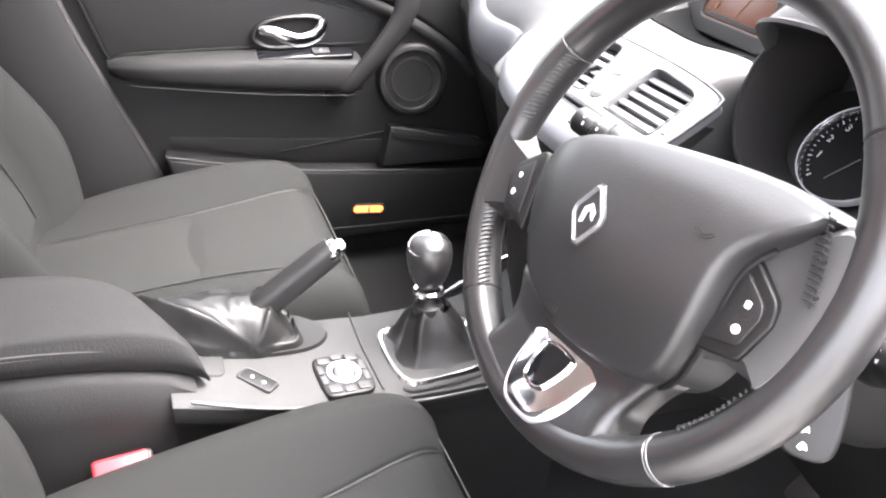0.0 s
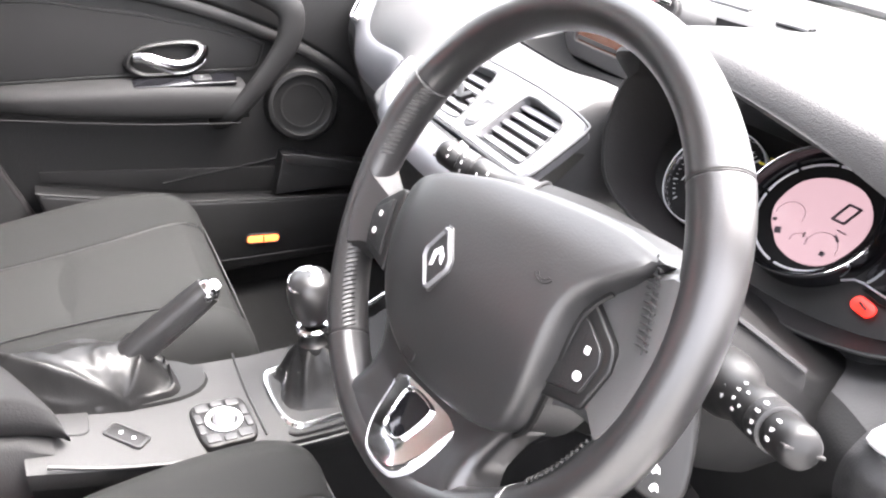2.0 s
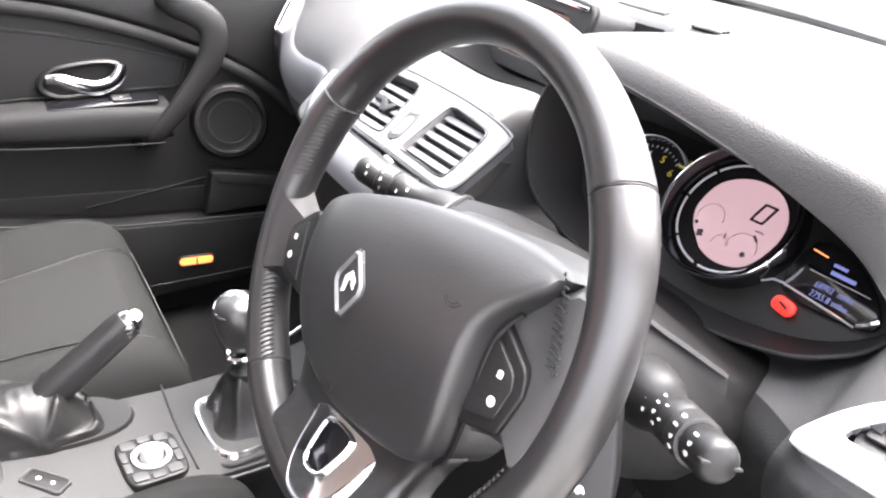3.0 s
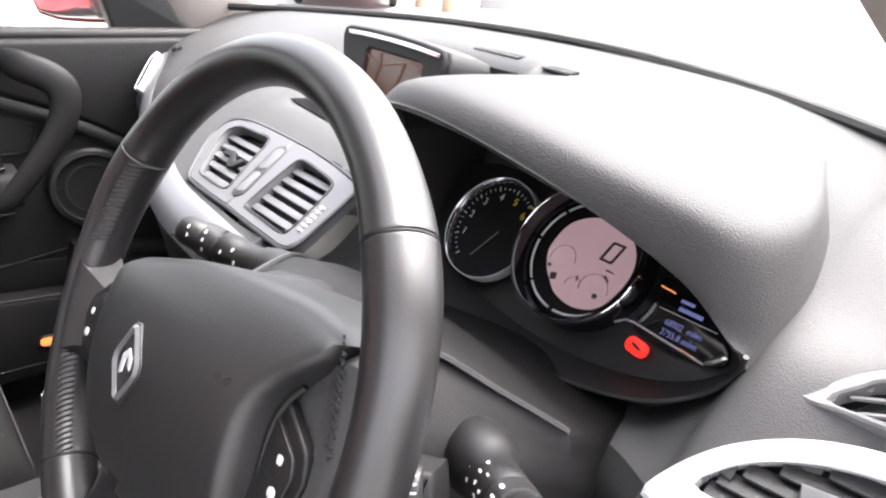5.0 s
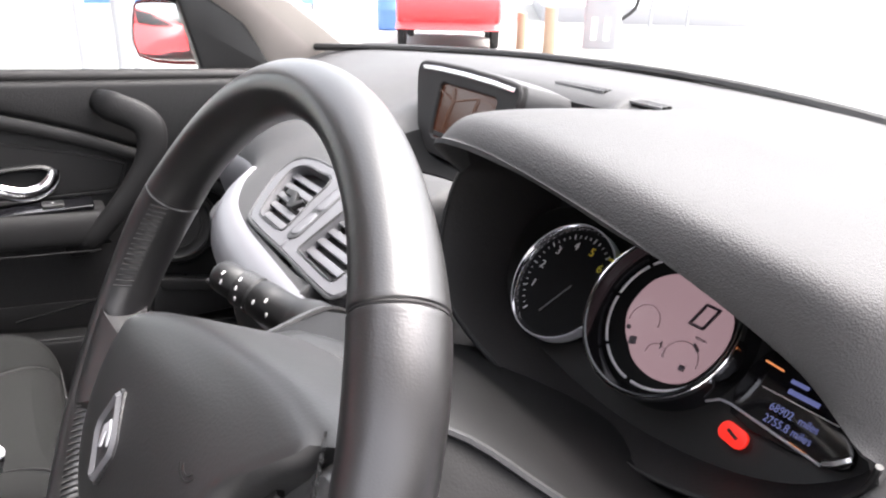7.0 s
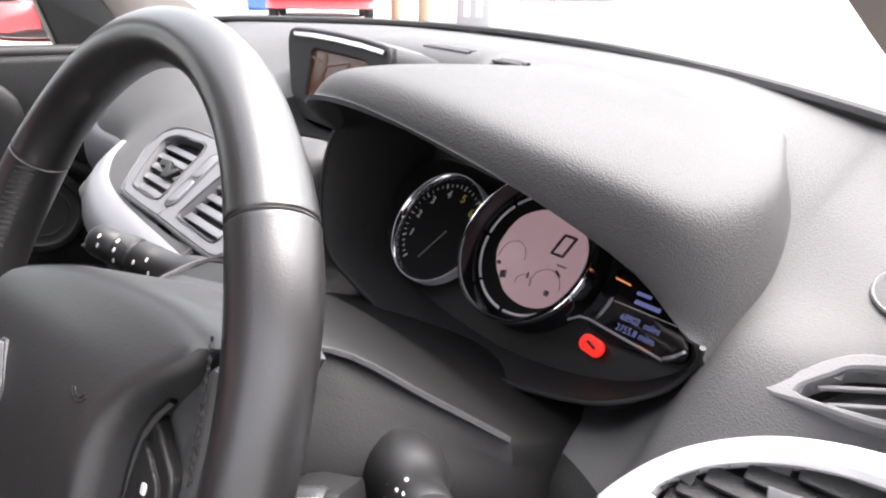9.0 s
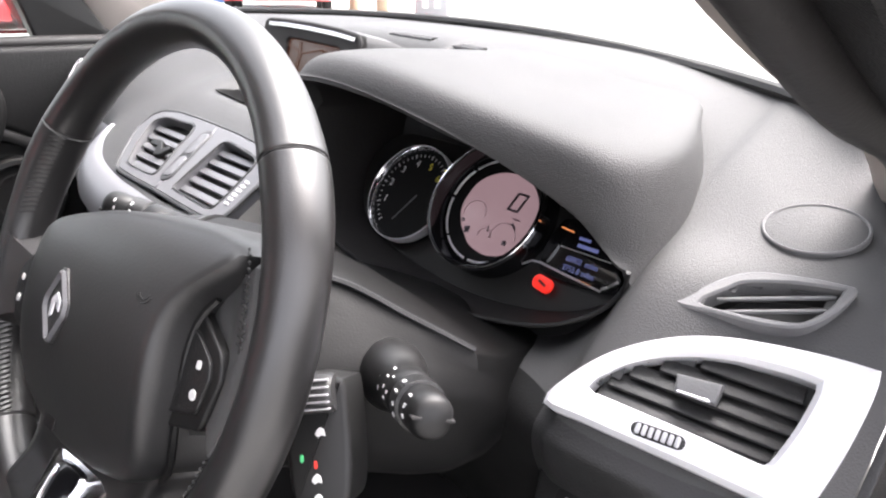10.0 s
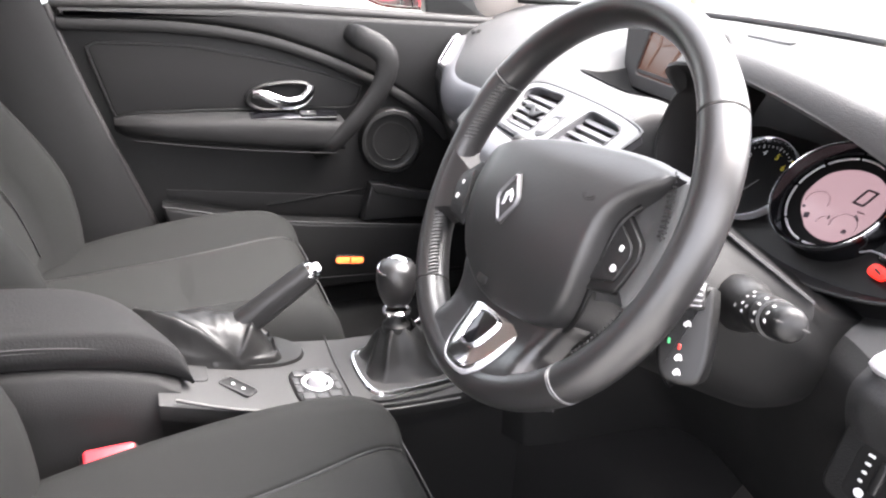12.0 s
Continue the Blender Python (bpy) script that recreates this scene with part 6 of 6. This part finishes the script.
# ================= outdoors =================
gb = bmesh.new()
skin(gb, [[V(x, y, 0) for x in (-300, -60, -12, 0, 12, 60, 300)] for y in (-300, -60, -12, 0, 12, 60, 300)])
single("ground", gb, CONCRETE, "pale concrete yard", "ground", kind="structure")


def parked_car(m, paint, label):
    """A small hatchback: shaped body, cabin, windows and wheels."""
    c = thing("parked_car", m, label, "car", "parked cars")
    prof = [(-1.95, .45), (-1.98, .62), (-1.90, .86), (-1.55, .92), (-.95, 1.00), (-.35, 1.42), (.35, 1.50), (1.15, 1.44), (1.70, 1.02), (1.92, .90), (1.96, .55), (1.90, .32), (-1.90, .32)]
    outline = [(q.x, q.y) for q in spline([(a, b, 0) for a, b in prof], 3, True)]
    rows = []
    for y, s, lift in ((-.84, .93, .0), (-.80, .985, 0), (-.5, 1.0, 0), (0, 1.0, 0), (.5, 1.0, 0), (.80, .985, 0), (.84, .93, 0)):
        rows.append([V(a * s, y * (1 - .13 * max(0, b - .95) / .55), .32 + (b - .32) * (s * .5 + .5)) for a, b in outline])
    part("body", skin(bmesh.new(), rows, ring=True, caps=True), paint, c, local=True, sharp=50)
    for sy in (-1, 1):
        for poly in ([(-.82, 1.00), (-.30, 1.36), (.22, 1.42), (.22, 1.00)], [(.30, 1.00), (.30, 1.42), (1.05, 1.37), (1.40, 1.04)]):
            part("side_window", plate(poly, Matrix(((1, 0, 0, 0), (0, -sy * .13, sy, sy * .955), (0, 1, 0, 0), (0, 0, 0, 1))), 0.012, 0.002), GLOSS, c, local=True)
        for x in (-1.22, 1.22):
            wm = axes((x, sy * .83, .31), (1, 0, 0), (0, sy, 0))
            wh = part("wheel", lathe([(.20, -.12), (.30, -.11), (.31, -.03), (.29, .015), (.21, .02), (.20, .0)], wm, 32), TYRE, c, local=True)
            part("wheel_rim", lathe([(.205, -.01), (.20, .012), (.17, .0), (.05, .012), (.001, .016)], wm, 28), SILVERPAINT, wh, local=True)
            for k in range(5):
                part("rim_gap", plate(circle(.035, 10, .11, 0, .05), wm @ Matrix.Rotation(radians(72 * k), 4, 'Z') @ Matrix.Translation((0, 0, .012)), 0.006, 0.001), TYRE, wh, local=True)
    for sx in (-1, 1):
        part("bumper", block(.10, 1.5, .20, Matrix.Translation((sx * 1.90, 0, .50)), 0.03), GREYPAINT if sx > 0 else paint, c, local=True)
        for sy in (-1, 1):
            part("lamp", block(.08, .26, .12, Matrix.Translation((sx * 1.84, sy * .60, .80)), 0.02), WHITEPAINT if sx < 0 else REDPLASTIC, c, local=True)
    part("windscreen", plate([(-.62, 0), (.62, 0), (.50, .50), (-.50, .50)], axes((-.93, 0, 1.02), (0, 1, 0), (-.60, 0, .80)) @ Matrix.Translation((0, 0, .03)), .02, .004), GLOSS, c, local=True)
    return c


parked_car(Matrix.Translation((-10.75, 7.25, 0)) @ Matrix.Rotation(radians(147), 4, 'Z'), REDPAINT, "red hatchback parked across the yard")
parked_car(Matrix.Translation((-1.60, -4.0, 0)) @ Matrix.Rotation(radians(184), 4, 'Z'), REDPAINT, "red hatchback parked behind, seen in the mirror")


def post(x, y, h, w, mat, label, name="bollard", foot=None):
    o = thing(name, Matrix.Translation((x, y, 0)), label, "post", "yard posts")
    part("shaft", plate(circle(w / 2, 14), Matrix.Translation((x, y, h)), h, min(.02, w * .2)), mat, o)
    if foot:
        part("painted_foot", lathe([(w / 2 + .006, 0), (w / 2 + .006, foot)], Matrix.Translation((x, y, 0)), 14), YELLOWPRINT, o)
    return o


post(-8.35, 7.66, .72, .20, TIMBER, "weathered timber bollard standing in the yard")
post(-9.10, 7.66, .60, .16, TIMBER, "short weathered timber bollard")
post(-13.1, 15.2, 2.2, .09, GREYPAINT, "thin grey steel post", "steel_post")
post(-12.2, 15.6, 1.4, .08, GREYPAINT, "thin grey steel post", "steel_post")
post(-6.1, .62, 2.4, .10, GREYPAINT, "slim grey steel column", "steel_post")
post(-6.1, .93, 2.4, .13, GREYPAINT, "grey steel column of a shelter", "steel_post")
post(-6.25, 1.03, 2.4, .11, GREYPAINT, "grey steel column of a shelter", "steel_post")
rail = thing("barrier_rail", Matrix.Translation((-6.3, 1.6, 0)), "blue barrier rail between grey columns", "barrier")
part("rail", block(.06, 2.2, .16, Matrix.Translation((-6.3, 1.75, .90)), .01), BLUEPAINT, rail)
part("rail_post", block(.08, .08, .9, Matrix.Translation((-6.3, 2.8, .45)), .01), GREYPAINT, rail)
cab = thing("service_cabinet", Matrix.Translation((-8.8, 9.25, 0)), "grey service cabinet with two white labels", "cabinet")
part("case", block(.62, .5, 1.9, Matrix.Translation((-8.8, 9.25, .95)) @ Matrix.Rotation(radians(40), 4, 'Z'), .03), GREYPAINT, cab)
for dx in (-.12, .10):
    part("label_panel", block(.10, .02, .38, Matrix.Translation((-8.8, 9.25, .34)) @ Matrix.Rotation(radians(40), 4, 'Z') @ Matrix.Translation((dx, -.25, 0)), .004), WHITEPAINT, cab)
part("hose", sweep(spline([(-8.55, 9.55, 1.3), (-8.40, 9.65, 1.0), (-8.42, 9.62, .7), (-8.6, 9.5, .5)], 5), circle(.03, 8)), TYRE, cab)
van = thing("white_building", Matrix.Translation((-20, 20, 0)), "long low white building with a dark plinth", "building")
part("wall", block(18, 6, 3.6, Matrix.Translation((-21.5, 22, 2.0)) @ Matrix.Rotation(radians(-38), 4, 'Z'), .05), WHITEPAINT, van)
part("plinth", block(18.1, 6.1, .45, Matrix.Translation((-21.5, 22, .22)) @ Matrix.Rotation(radians(-38), 4, 'Z'), .02), GREYPAINT, van)
ring = thing("blue_drum", Matrix.Translation((-13.9, 7.7, 0)), "blue plastic drum beside the red car", "drum")
part("drum", lathe([(.26, 0), (.30, .05), (.30, .40), (.31, .43), (.30, .46), (.30, .85), (.26, .92), (.02, .93)], Matrix.Translation((-13.9, 7.7, 0)), 24), BLUEPAINT, ring)
